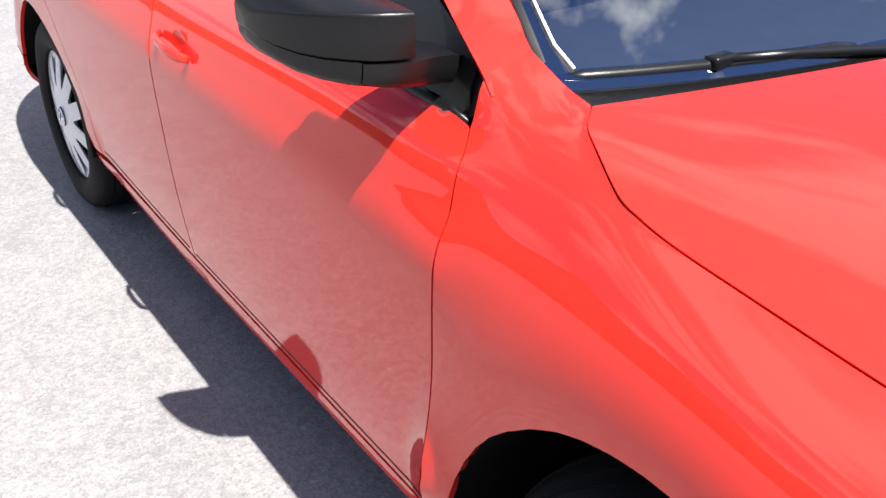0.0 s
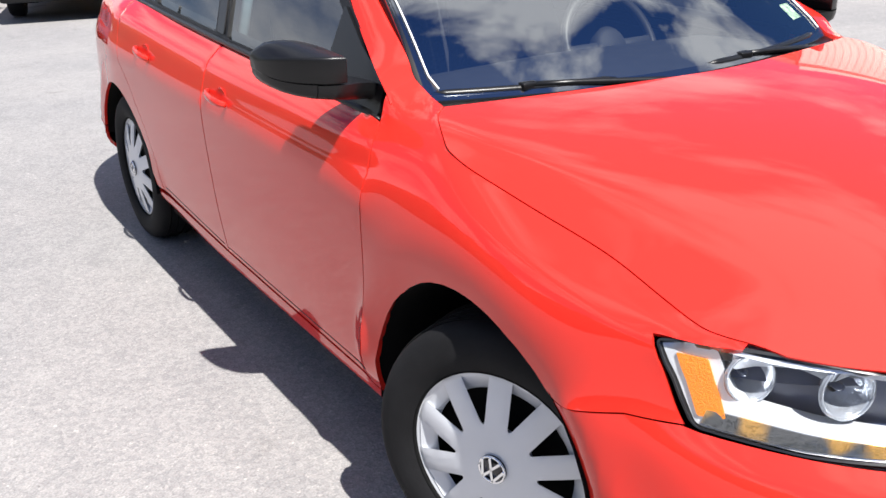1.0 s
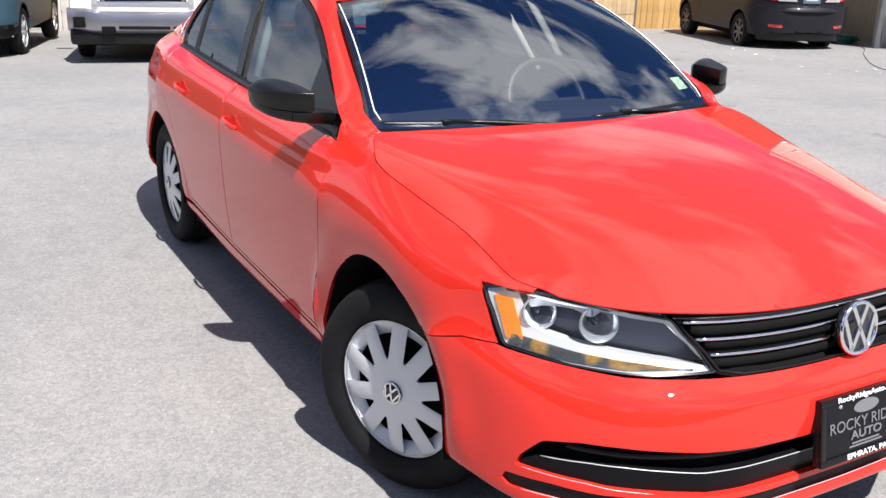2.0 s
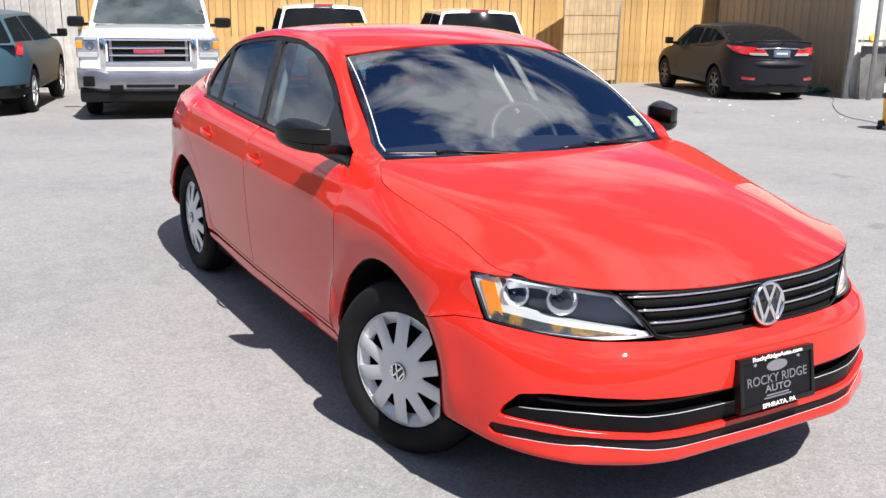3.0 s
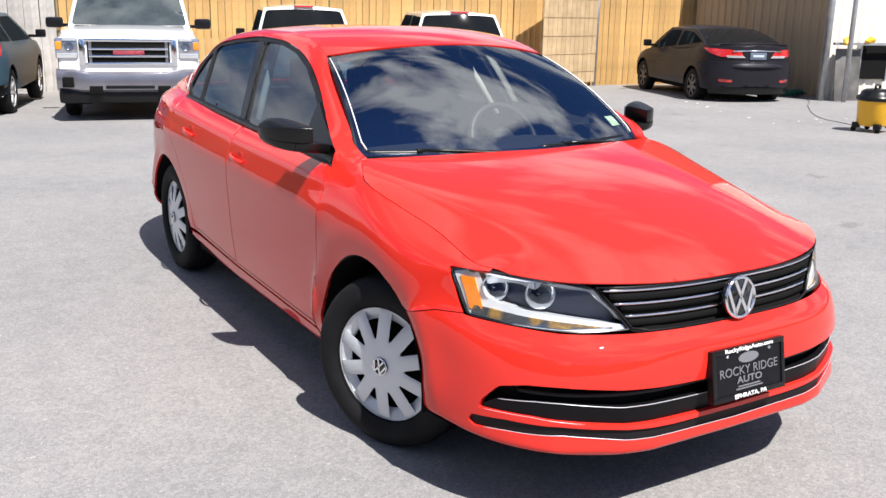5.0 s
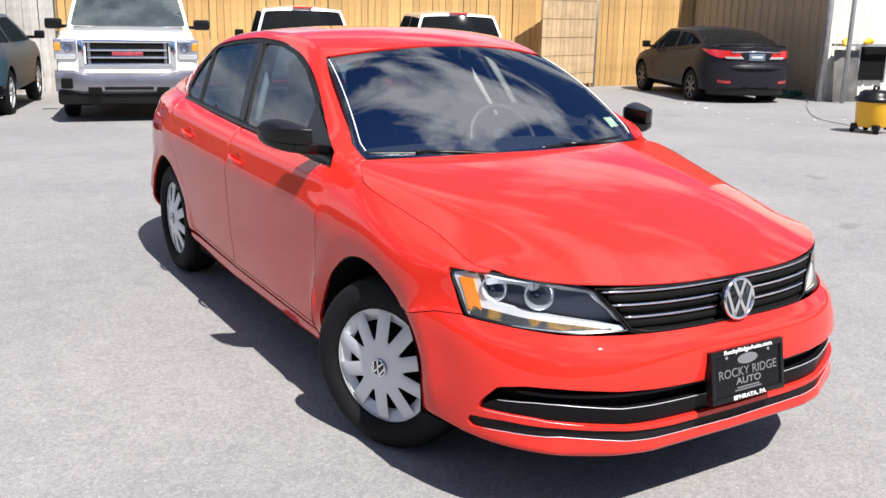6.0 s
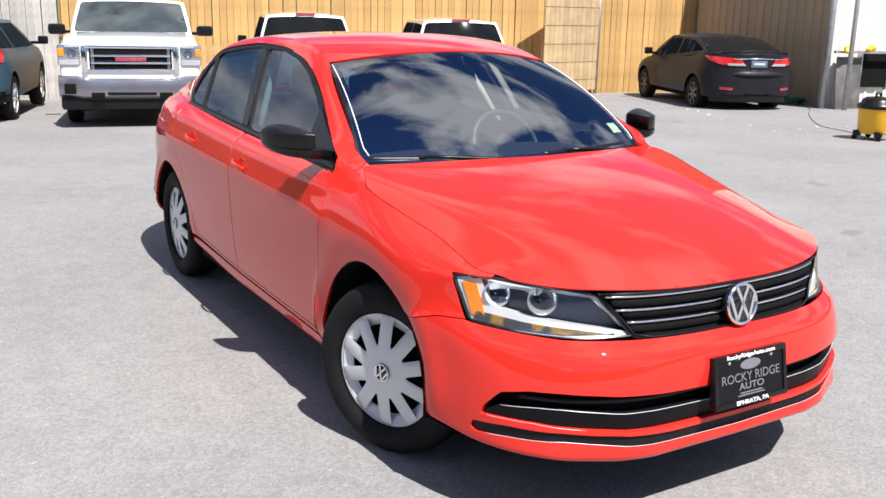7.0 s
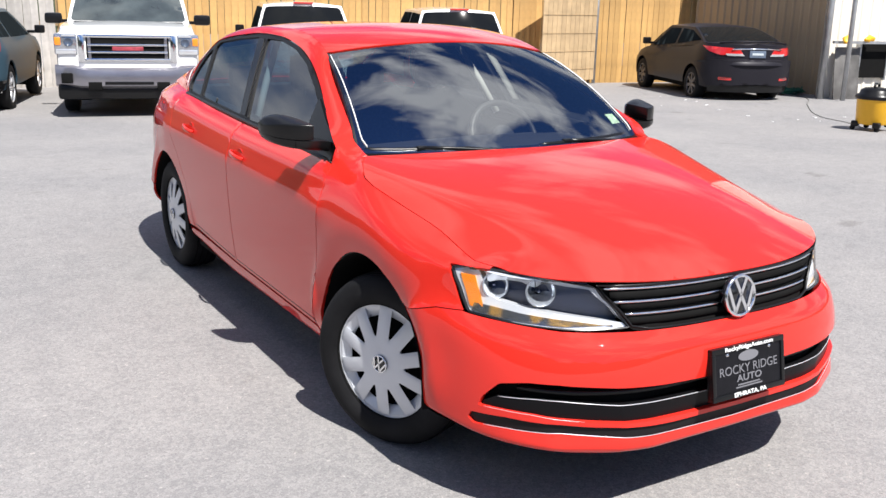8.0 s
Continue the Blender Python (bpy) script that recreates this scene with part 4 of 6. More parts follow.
def door_mirror(side):
    k = 1 if side else -1
    door = doors_f[side]
    lofted_shell(((0.855, 0.520, 0.658, 1.0530, 1.1019, 1.1058), (0.858, 0.516, 0.672, 1.0490, 1.1070, 1.1126), (0.880, 0.520, 0.686, 1.0485, 1.1086, 1.1212), (0.905, 0.532, 0.695, 1.0485, 1.1086, 1.1281), (0.930, 0.551, 0.704, 1.0490, 1.1086, 1.1316), (0.953, 0.577, 0.712, 1.0500, 1.1070, 1.1307), (0.972, 0.608, 0.720, 1.0520, 1.1036, 1.1264), (0.986, 0.643, 0.721, 1.0560, 1.0994, 1.1187), (0.995, 0.678, 0.731, 1.0620, 1.0935, 1.1083), (0.999, 0.705, 0.734, 1.0700, 1.0868, 1.0980)), MIRROR_TOP, k, "door_mirror", door, "black plastic door mirror")
    lofted_shell(((.9205, .542, .672, 1.014, 1.0475, 1.0475), (.930, .549, .678, 1.0155, 1.048, 1.048), (.953, .575, .694, 1.020, 1.049, 1.049), (.972, .606, .708, 1.026, 1.0515, 1.0515), (.986, .641, .717, 1.036, 1.0555, 1.0555), (.994, .674, .726, 1.045, 1.0615, 1.0615), (.998, .704, .731, 1.056, 1.0695, 1.0695)), MIRROR_LOW, k, "mirror_underside", door)
    lofted_shell(((.772, .535, .610, .995, 1.034, 1.034), (.795, .528, .614, 1.000, 1.040, 1.040), (.825, .520, .625, 1.004, 1.0445, 1.0445), (.860, .514, .643, 1.008, 1.0455, 1.0455), (.890, .523, .658, 1.011, 1.0455, 1.0455), (.919, .541, .675, 1.014, 1.0455, 1.0455)), MIRROR_LOW, k, "mirror_foot", door)
    # Triangular cover at the front of the window.
    f = mirrored(upper) if side else upper
    part("mirror_cover", sheet(f, rounded([(.497, .965), (.80, .985), (.80, 1.178), (.655, 1.098), (.503, 1.033)], .03, corner=.012), step=.03, thick=.02, offset=.007, flip=not side), BLACK, doors_f[side])
    bm = bmesh.new()
    box(bm, (-.058, -.004, -.030), (.058, .004, .030), pose(k * .925, .698, 1.082, 0, 0, 14 * k), .01)
    part("mirror_glass", bm, CHROME, doors_f[side])


for side in (0, 1):
    door_mirror(side)


# Handles: a bar over a dished cup.
def door_handle(y, z, side, door):
    f = mirrored(flank) if side else flank
    k = 1 if side else -1
    z = z - .006
    p = [f(np.array([(yy, line_at(np.array([yy]), [zz])[0] * VZ)]))[0] for yy, zz in ((y - .086, z - .010), (y - .062, z - .008), (y - .02, z - .003), (y + .03, z + .004), (y + .058, z + .008), (y + .074, z + .010))]
    outs = (.006, .020, .025, .024, .018, .004)
    line = [Vector(q) + Vector((k * o, 0, 0)) for q, o in zip(p, outs)]
    bm = bmesh.new()
    tube(bm, line, [.0085, .0115, .0125, .012, .0105, .008], 12)
    for w in bm.verts:
        near = min(line, key=lambda q: (q - w.co).length)
        w.co.x = near.x + (w.co.x - near.x) * .62
    part("handle", bm, RED, door)
    bm = bmesh.new()
    m = Matrix.Translation(Vector(p[2]) + Vector((k * -.004, -.004, .010))) @ Matrix.Diagonal((.0085, .038, .026, 1))
    bmesh.ops.create_uvsphere(bm, u_segments=24, v_segments=14, radius=1, matrix=m)
    for w in bm.verts:
        d = (w.co - m.translation).x * k
        w.co.x -= k * 1.7 * max(0, d) * (1 if d > .0015 else 0)
    part("handle_cup", bm, RED, door)


for side in (0, 1):
    door_handle(1.375, .868, side, doors_f[side])
    door_handle(2.15, .897, side, doors_r[side])


# Wheels.
def wheel_cover(bmesh_step=0.012):
    """Ten-spoke wheel cover facing -x, about the origin."""
    def dish(q):
        r = np.hypot(q[:, 0], q[:, 1])
        ang = np.arctan2(q[:, 1], q[:, 0])
        off = np.abs((ang * 10 / math.tau + .5) % 1 - .5) * math.tau / 10 * r
        spoke = .005 * np.clip((off - .016) / .010, 0, 1) ** 2 * np.clip((r - .06) / .05, 0, 1) * np.clip((.19 - r) / .02, 0, 1)
        x = -.030 * (1 - (np.clip(r, 0, .21) / .205) ** 2) - .012 + .016 * np.clip((r - .194) / .011, 0, 1) ** 2 + spoke
        return np.stack([x, q[:, 0], q[:, 1]], 1)
    rim = [(.205 * math.cos(a), .205 * math.sin(a)) for a in np.linspace(0, math.tau, 72, endpoint=False)]
    holes = []
    for k in range(10):
        a0 = math.tau * (k + .5) / 10
        pts = [(r, s * math.degrees((math.pi * r / 10 - .0245) / r)) for s, radii in ((-1, (.088, .125, .165, .181)), (1, (.181, .165, .125, .088))) for r in radii]
        holes.append(rounded([(r * math.cos(a0 + radians(d)), r * math.sin(a0 + radians(d))) for r, d in pts], .012, corner=.006))
    return sheet(dish, rim, holes, step=bmesh_step, thick=.013, flip=True)


def wheel(m, side):
    w = empty("wheel", "", "")
    w.parent = car
    w.matrix_world = m
    prof = [(.212, .085), (.232, .099), (.262, .105), (.292, .098), (.308, .085), (.3165, .068), (.318, .03), (.318, -.03), (.3165, -.068), (.308, -.085), (.292, -.098), (.262, -.105), (.232, -.099), (.212, -.085)]
    bm = bmesh.new()
    lathe(bm, prof, 72, "x")
    tyre = part("tyre", bm, RUBBER, w, "black tyre", sharp=60)
    bm = bmesh.new()
    for g in (-.05, -.018, .018, .05):
        tube(bm, [(g, .3185 * math.cos(a), .3185 * math.sin(a)) for a in np.linspace(0, math.tau, 72, endpoint=False)], .0035, 4, closed=True)
    part("tread_groove", bm, DARK, tyre)
    bm = bmesh.new()
    lathe(bm, [(.001, -.030), (.10, -.030), (.18, -.020), (.210, -.060), (.220, -.088), (.214, -.09), (.20, .06)], 48, "x")
    rim = part("steel_rim", bm, DARK, w, "dark steel rim", sharp=40)
    cover = part("wheel_cover", wheel_cover(), SILVER, w, "silver ten-spoke wheel cover")
    cover.location, cover.scale = (-.062, 0, 0), (1, 1.13, 1.13)
    bm = bmesh.new()
    lathe(bm, [(.168, -.062), (.176, -.069), (.213, -.080)], 60, "x")
    part("cover_ledge", bm, SILVER, w)
    bm = bmesh.new()
    tube(bm, [(-.074, .2295 * math.cos(a), .2295 * math.sin(a)) for a in np.linspace(0, math.tau, 60, endpoint=False)], .007, 6, closed=True)
    part("cover_rim", bm, SILVER, w)
    badge(w, Matrix.Translation((-.104, 0, 0)) @ Matrix.Rotation(radians(-90), 4, "Z"), .033, "hub_emblem")
    return w


wheel(pose(-.743, .029, AXLE_Z, 0, 0, 24) @ Matrix.Rotation(radians(19), 4, "X"), 0)
wheel(pose(-.740, AXLE_R, AXLE_Z) @ Matrix.Rotation(radians(14), 4, "X"), 0)
wheel(pose(.743, -.02, AXLE_Z, 0, 0, 204), 1)
wheel(pose(.740, AXLE_R, AXLE_Z, 0, 0, 180), 1)

# Dark wheel housings and floor pan.
for k in (-1, 1):
    for ay in (ARCH_F, ARCH_R):
        bm = bmesh.new()
        n = 20
        rows = []
        for i in range(n + 1):
            a = radians((-6 + 192 * i / n) if ay == ARCH_F else (12 + 170 * i / n))
            rows.append([bm.verts.new((k * x, ay + (ARCH[ay] + .004) * math.cos(a), AXLE_Z + (ARCH[ay] + .004) * math.sin(a))) for x in (.86, .5)])
        for a, b in zip(rows, rows[1:]):
            bm.faces.new((a[0], a[1], b[1], b[0]))
        bm.faces.new([r[1] for r in rows])
        part("wheel_housing", bm, DARK, car)
boxed("floor_pan", (-.80, .43, .215), (.80, 2.275, .30), DARK, car)
bm = bmesh.new()
tray_s = np.concatenate([np.linspace(-.16, S0, 16), 2 * S0 - np.linspace(S0, -.16, 16)[1:]])
bm.faces.new([bm.verts.new((p[0] * .97, p[1] + .02, .262)) for p in flank_sv(tray_s, np.full(len(tray_s), .8))])
part("under_tray", bm, DARK, car, smooth=False)
boxed("under_nose", (-.45, -.72, .245), (.45, .40, .40), DARK, car)
boxed("under_tail", (-.62, 2.1, .30), (.62, 3.55, .42), DARK, car)

# Cowl and wipers.
bm = bmesh.new()
ys = np.linspace(-1, 1, 30)
rows = [[bm.verts.new((.705 * u, .418 - .145 * (1 - u * u) + d, 1.004 - .004 * (1 - u * u) + h)) for d, h in ((-.14, -.045), (-.09, -.030), (-.03, -.012), (.012, .001), (.02, -.01))] for u in ys]
for a, b in zip(rows, rows[1:]):
    for j in range(4):
        bm.faces.new((a[j], b[j], b[j + 1], a[j + 1]))
part("cowl", bm, BLACK, car)


def wiper(u0, u1, head, pivot):
    """A flat blade along the glass foot with its arm clipped on at head."""
    def foot(u, up=0.0, out=0.0):
        return np.array((.70 * u, .418 - .145 * (1 - u * u) + .02 - out, 1.014 - .004 * (1 - u * u) + up))
    w = bmesh.new()
    tube(w, [foot(u) for u in np.linspace(u0, u1, 14)], [.006] + [.011] * 12 + [.006], 6)
    blade = part("wiper", w, BLACK, car)
    bm = bmesh.new()
    top = foot(head, .008, .002)
    px = foot(pivot, -.020, .065)
    tube(bm, [px, px + (top - px) * .3 + np.array((0, 0, .004)), px + (top - px) * .75 + np.array((0, 0, .004)), top], [.010, .009, .007, .008], 8)
    part("wiper_arm", bm, BLACK, blade)
    bm = bmesh.new()
    box(bm, (-.022, -.012, -.007), (.022, .012, .011), Matrix.Translation(Vector(foot(head, .004))), .004)
    part("wiper_clip", bm, BLACK, blade)
    bm = bmesh.new()
    tube(bm, [foot(u, -.006, .006) for u in np.linspace(u0, u1, 14)], .0022, 5)
    part("wiper_rubber", bm, RUBBER, blade)


wiper(-.99, -.34, -.67, -.02)
wiper(.08, .90, .30, .80)


# Cabin.
def lofted_block(name, sections, mat, parent, label="", sharp=60):
    """sections: (y, [(x, z) ...]) loops joined along y."""
    bm = bmesh.new()
    rings = [[bm.verts.new((x, y, z)) for x, z in loop] for y, loop in sections]
    n = len(rings[0])
    for a, b in zip(rings, rings[1:]):
        for j in range(n):
            bm.faces.new((a[j], a[(j + 1) % n], b[(j + 1) % n], b[j]))
    bm.faces.new(rings[0][::-1])
    bm.faces.new(rings[-1])
    bmesh.ops.recalc_face_normals(bm, faces=bm.faces)
    return part(name, bm, mat, parent, label, sharp=sharp)


def dash_ring(h, w=.68):
    return [(-w, .70), (-w, h - .03), (-.5, h), (0, h + .012), (.5, h), (w, h - .03), (w, .70)]


lofted_block("dashboard", [(.30, dash_ring(.95)), (.50, dash_ring(.985)), (.72, dash_ring(.985)), (.86, dash_ring(.955)), (.92, dash_ring(.88))], CABIN, car, "dark grey dashboard")
bm = bmesh.new()
wm = pose(.36, .98, .93, 62)
tube(bm, [wm @ Vector((.185 * math.cos(a), .185 * math.sin(a), 0)) for a in np.linspace(0, math.tau, 40, endpoint=False)], .016, 8, closed=True)
wheel_ring = part("steering_wheel", bm, material("wheel_grey", (0.025, 0.025, 0.026), 0.5), car)
bm = bmesh.new()
lathe(bm, [(.001, .02), (.05, .018), (.07, 0), (.06, -.04)], 20, "z", wm)
for a in (0, 180, 270):
    box(bm, (0, -.018, -.008), (.18, .018, .008), wm @ pose(0, 0, 0, 0, 0, a))
part("hub", bm, CABIN, wheel_ring)


def seat(x, y, zb, width, top, name="seat"):
    s = lofted_block(name, [(y + t * .26, [(x - w, z0), (x - w, z1), (x - w * .6, z2), (x + w * .6, z2), (x + w, z1), (x + w, z0)]) for t, w, z0, z1, z2 in
                            ((0, width, zb, zb + .1, zb + .12), (.25, width, zb + .02, zb + .35, zb + .38), (.6, width * .95, zb + .05, top - .12, top - .08), (1, width * .8, zb + .2, top - .06, top))], CLOTH, car)
    return s


for x in (-.36, .36):
    s = seat(x, 1.42, .50, .24, 1.12)
    bm = bmesh.new()
    box(bm, (x - .125, 1.60, 1.13), (x + .125, 1.70, 1.30), None, .035)
    part("headrest", bm, CLOTH, s)
    for dx in (-.05, .05):
        bm = bmesh.new()
        tube(bm, [(x + dx, 1.65, 1.05), (x + dx, 1.65, 1.16)], .006, 6)
        part("post", bm, CHROME, s)
lofted_block("rear_bench", [(2.35, [(-.62, .5), (-.62, .62), (.62, .62), (.62, .5)]), (2.5, [(-.62, .5), (-.62, 1.0), (.62, 1.0), (.62, .5)]), (2.62, [(-.60, .5), (-.60, 1.06), (.60, 1.06), (.60, .5)])], CLOTH, car)
for x in (-.38, .38):
    boxed("rear_headrest", (x - .12, 2.52, 1.05), (x + .12, 2.60, 1.18), CLOTH, car, .03)
boxed("parcel_shelf", (-.62, 2.62, 1.0), (.62, 3.12, 1.03), CABIN, car)
lofted_block("rear_view_mirror", [(1.02, [(-.11, 1.235), (-.12, 1.265), (-.11, 1.295), (.11, 1.295), (.12, 1.265), (.11, 1.235)]), (1.06, [(-.10, 1.24), (-.11, 1.265), (-.10, 1.29), (.10, 1.29), (.11, 1.265), (.10, 1.24)])], CABIN, car)
# Grey pillar trims and headlining inside.
part("headlining", sheet(roof_surface, rounded([(-.54, .05), (.54, .05), (.54, 1.64), (-.54, 1.64)], .05), step=.08, thick=0, offset=-.03), CABINLIGHT, car)
both("pillar_trim", rounded([(.03, .012), (2.5, .012), (2.5, .095), (.03, .095)], .02), CABINLIGHT, fmap=rail_surface, step=.02, thick=0, offset=-.024)
for k in (-1, 1):
    bm = bmesh.new()
    p = upper(np.array([(1.53, .98), (1.60, 1.15), (1.70, 1.37)])) * (-k, 1, 1) + (-.085 * k, .03, 0)
    tube(bm, p, .018, 8)
    part("pillar_post", bm, CABINLIGHT, car)
# White strip along each screen edge, the sun's glint put in as colour.
for k in (-1, 1):
    bm = bmesh.new()
    tube(bm, screen_surface(np.stack([k * np.interp(np.linspace(0, 1, 18), [0, .04, .1, 1], [.618, .629, .631, .642]), np.linspace(.028, .67, 18)], 1)) + np.array((0, -.001, .004)), .0024, 6)
    part("screen_edge_glint", bm, WHITETEXT, car)
part("inspection_sticker", sheet(screen_surface, rounded([(.545, .085), (.605, .085), (.605, .145), (.545, .145)], .02), step=.03, thick=0, offset=-.006), material("sticker_green", (0.42, 0.55, 0.40), 0.6, noise_scale=60, noise_amount=0.5), car)
for f, flip in ((flank, True), (mirrored(flank), False)):
    part("door_lining", sheet(f, on_flank([(.55, .3), (2.45, .36), (2.45, 1.2), (.55, 1.2)], inset=0), step=.1, thick=0, offset=-.07, flip=flip), CABIN, car)

# ---- ground and background ----
def asphalt():
    m = bpy.data.materials.new("asphalt")
    m.use_nodes = True
    n, l = m.node_tree.nodes, m.node_tree.links
    p = n["Principled BSDF"]
    p.inputs["Roughness"].default_value = 0.88
    p.inputs["Specular IOR Level"].default_value = 0.3
    c = n.new("ShaderNodeTexCoord")

    def tex(kind, scale, detail=5.0):
        t = n.new("ShaderNodeTex" + kind)
        t.inputs["Scale"].default_value = scale
        if kind == "Noise":
            t.inputs["Detail"].default_value = detail
        l.new(c.outputs["Object"], t.inputs["Vector"])
        return t

    def ramp(src, a, b, c0, c1):
        r = n.new("ShaderNodeValToRGB")
        r.color_ramp.elements[0].position, r.color_ramp.elements[1].position = a, b
        r.color_ramp.elements[0].color, r.color_ramp.elements[1].color = (*c0, 1), (*c1, 1)
        l.new(src, r.inputs[0])
        return r.outputs[0]

    def mul(a, b):
        v = n.new("ShaderNodeVectorMath")
        v.operation = "MULTIPLY"
        l.new(a, v.inputs[0])
        l.new(b, v.inputs[1])
        return v.outputs[0]

    chips = tex("Voronoi", 80)
    fine = tex("Noise", 160, 3)
    mid = tex("Noise", 7)
    large = tex("Noise", 0.55, 7)
    base = ramp(fine.outputs["Fac"], .30, .72, (.188, .183, .184), (.296, .288, .289))
    stone = n.new("ShaderNodeSeparateColor")
    l.new(chips.outputs["Color"], stone.inputs[0])
    col = mul(base, ramp(stone.outputs[0], .05, .95, (.88, .875, .88), (1.14, 1.13, 1.11)))
    col = mul(col, ramp(mid.outputs["Fac"], .3, .75, (.92, .92, .925), (1.06, 1.06, 1.055)))
    col = mul(col, ramp(large.outputs["Fac"], .33, .70, (.89, .90, .91), (1.08, 1.075, 1.06)))
    spots = tex("Noise", 2.1, 8)
    col = mul(col, ramp(spots.outputs["Fac"], .66, .74, (1, 1, 1), (.72, .71, .70)))
    crumbs = tex("Noise", 46, 2)
    col = mul(col, ramp(crumbs.outputs["Fac"], .66, .71, (1, 1, 1), (1.38, 1.35, 1.31)))
    col = mul(col, ramp(crumbs.outputs["Fac"], .25, .30, (.74, .73, .72), (1, 1, 1)))
    l.new(col, p.inputs["Base Color"])
    b = n.new("ShaderNodeBump")
    b.inputs["Strength"].default_value, b.inputs["Distance"].default_value = 0.27, 0.005
    l.new(chips.outputs["Distance"], b.inputs["Height"])
    b2 = n.new("ShaderNodeBump")
    b2.inputs["Strength"].default_value, b2.inputs["Distance"].default_value = 0.25, 0.006
    l.new(fine.outputs["Fac"], b2.inputs["Height"])
    l.new(b.outputs[0], b2.inputs["Normal"])
    l.new(b2.outputs[0], p.inputs["Normal"])
    return m


def ground_z(x, y):
    """The lot falls gently away behind the saloon."""
    t = max(0.0, y - 3.0)
    return -0.0055 * t * t if t < 2 else -0.022 * (t - 1)


bm = bmesh.new()
ys = [-400, -60, -20, -8, 0, 3, 3.5, 4, 4.5, 5, 8, 12, 16, 20, 30, 80, 400]
xs = [-400, -80, -30, -10, 0, 10, 20, 40, 100, 400]
grid = [[bm.verts.new((x, y, ground_z(x, min(y, 30)))) for x in xs] for y in ys]
for a, b in zip(grid, grid[1:]):
    for j in range(len(xs) - 1):
        bm.faces.new((a[j], a[j + 1], b[j + 1], b[j]))
tagged(part("ground", bm, asphalt(), None), "worn grey asphalt lot", "ground", kind="structure")


# ---- parked vehicles ----
DARKGLASS = material("dark_car_glass", (0.008, 0.009, 0.010), 0.05, spec=0.12, coat=0.03)
SIDEGLASS = material("dark_side_glass", (0.014, 0.018, 0.020), 0.4, spec=0.0)
WHITE = material("white_paint", (0.80, 0.80, 0.79), 0.3, coat=1.0, noise_scale=1.5, noise_amount=0.02)
GREYPAINT = material("grey_metallic_paint", (0.017, 0.016, 0.021), 0.40, metal=0.1, spec=0.12, coat=0.10, noise_scale=3, noise_amount=0.04)
BLUEGREY = material("blue_grey_paint", (0.040, 0.078, 0.108), 0.4, spec=0.12, coat=0.1, noise_scale=3, noise_amount=0.04)
REDLENS = material("red_lens", (0.55, 0.02, 0.02), 0.15, coat=1.0)
WHITELENS = material("white_lens", (0.65, 0.66, 0.68), 0.12, metal=0.5, coat=1.0)


def simple_wheel(parent, m, r, width, spokes=7, mat=None):
    w = new("wheel")
    w.parent = parent
    w.matrix_basis = m
    bm = bmesh.new()
    h = width / 2
    lathe(bm, [(r * .62, h * .85), (r * .70, h), (r * .92, h * .96), (r, h * .7), (r, -h * .7), (r * .92, -h * .96), (r * .70, -h), (r * .62, -h * .85)], 36, "x")
    part("tyre", bm, RUBBER, w, sharp=60)
    bm = bmesh.new()
    lathe(bm, [(r * .66, -h * .9), (r * .62, -h * .8), (r * .58, -h * .3), (.001, -h * .25)], 36, "x")
    part("rim", bm, DARK, w, sharp=50)
    bm = bmesh.new()
    for k in range(spokes):
        a = math.tau * k / spokes
        box(bm, (-h * .85, -r * .075, r * .05), (-h * .55, r * .075, r * .62), Matrix.Rotation(a, 4, "X"), .004)
    tube(bm, [(-h * .82, r * .63 * math.cos(a), r * .63 * math.sin(a)) for a in np.linspace(0, math.tau, 36, endpoint=False)], r * .035, 6, closed=True)
    part("spokes", bm, mat or SILVER, w, sharp=40)


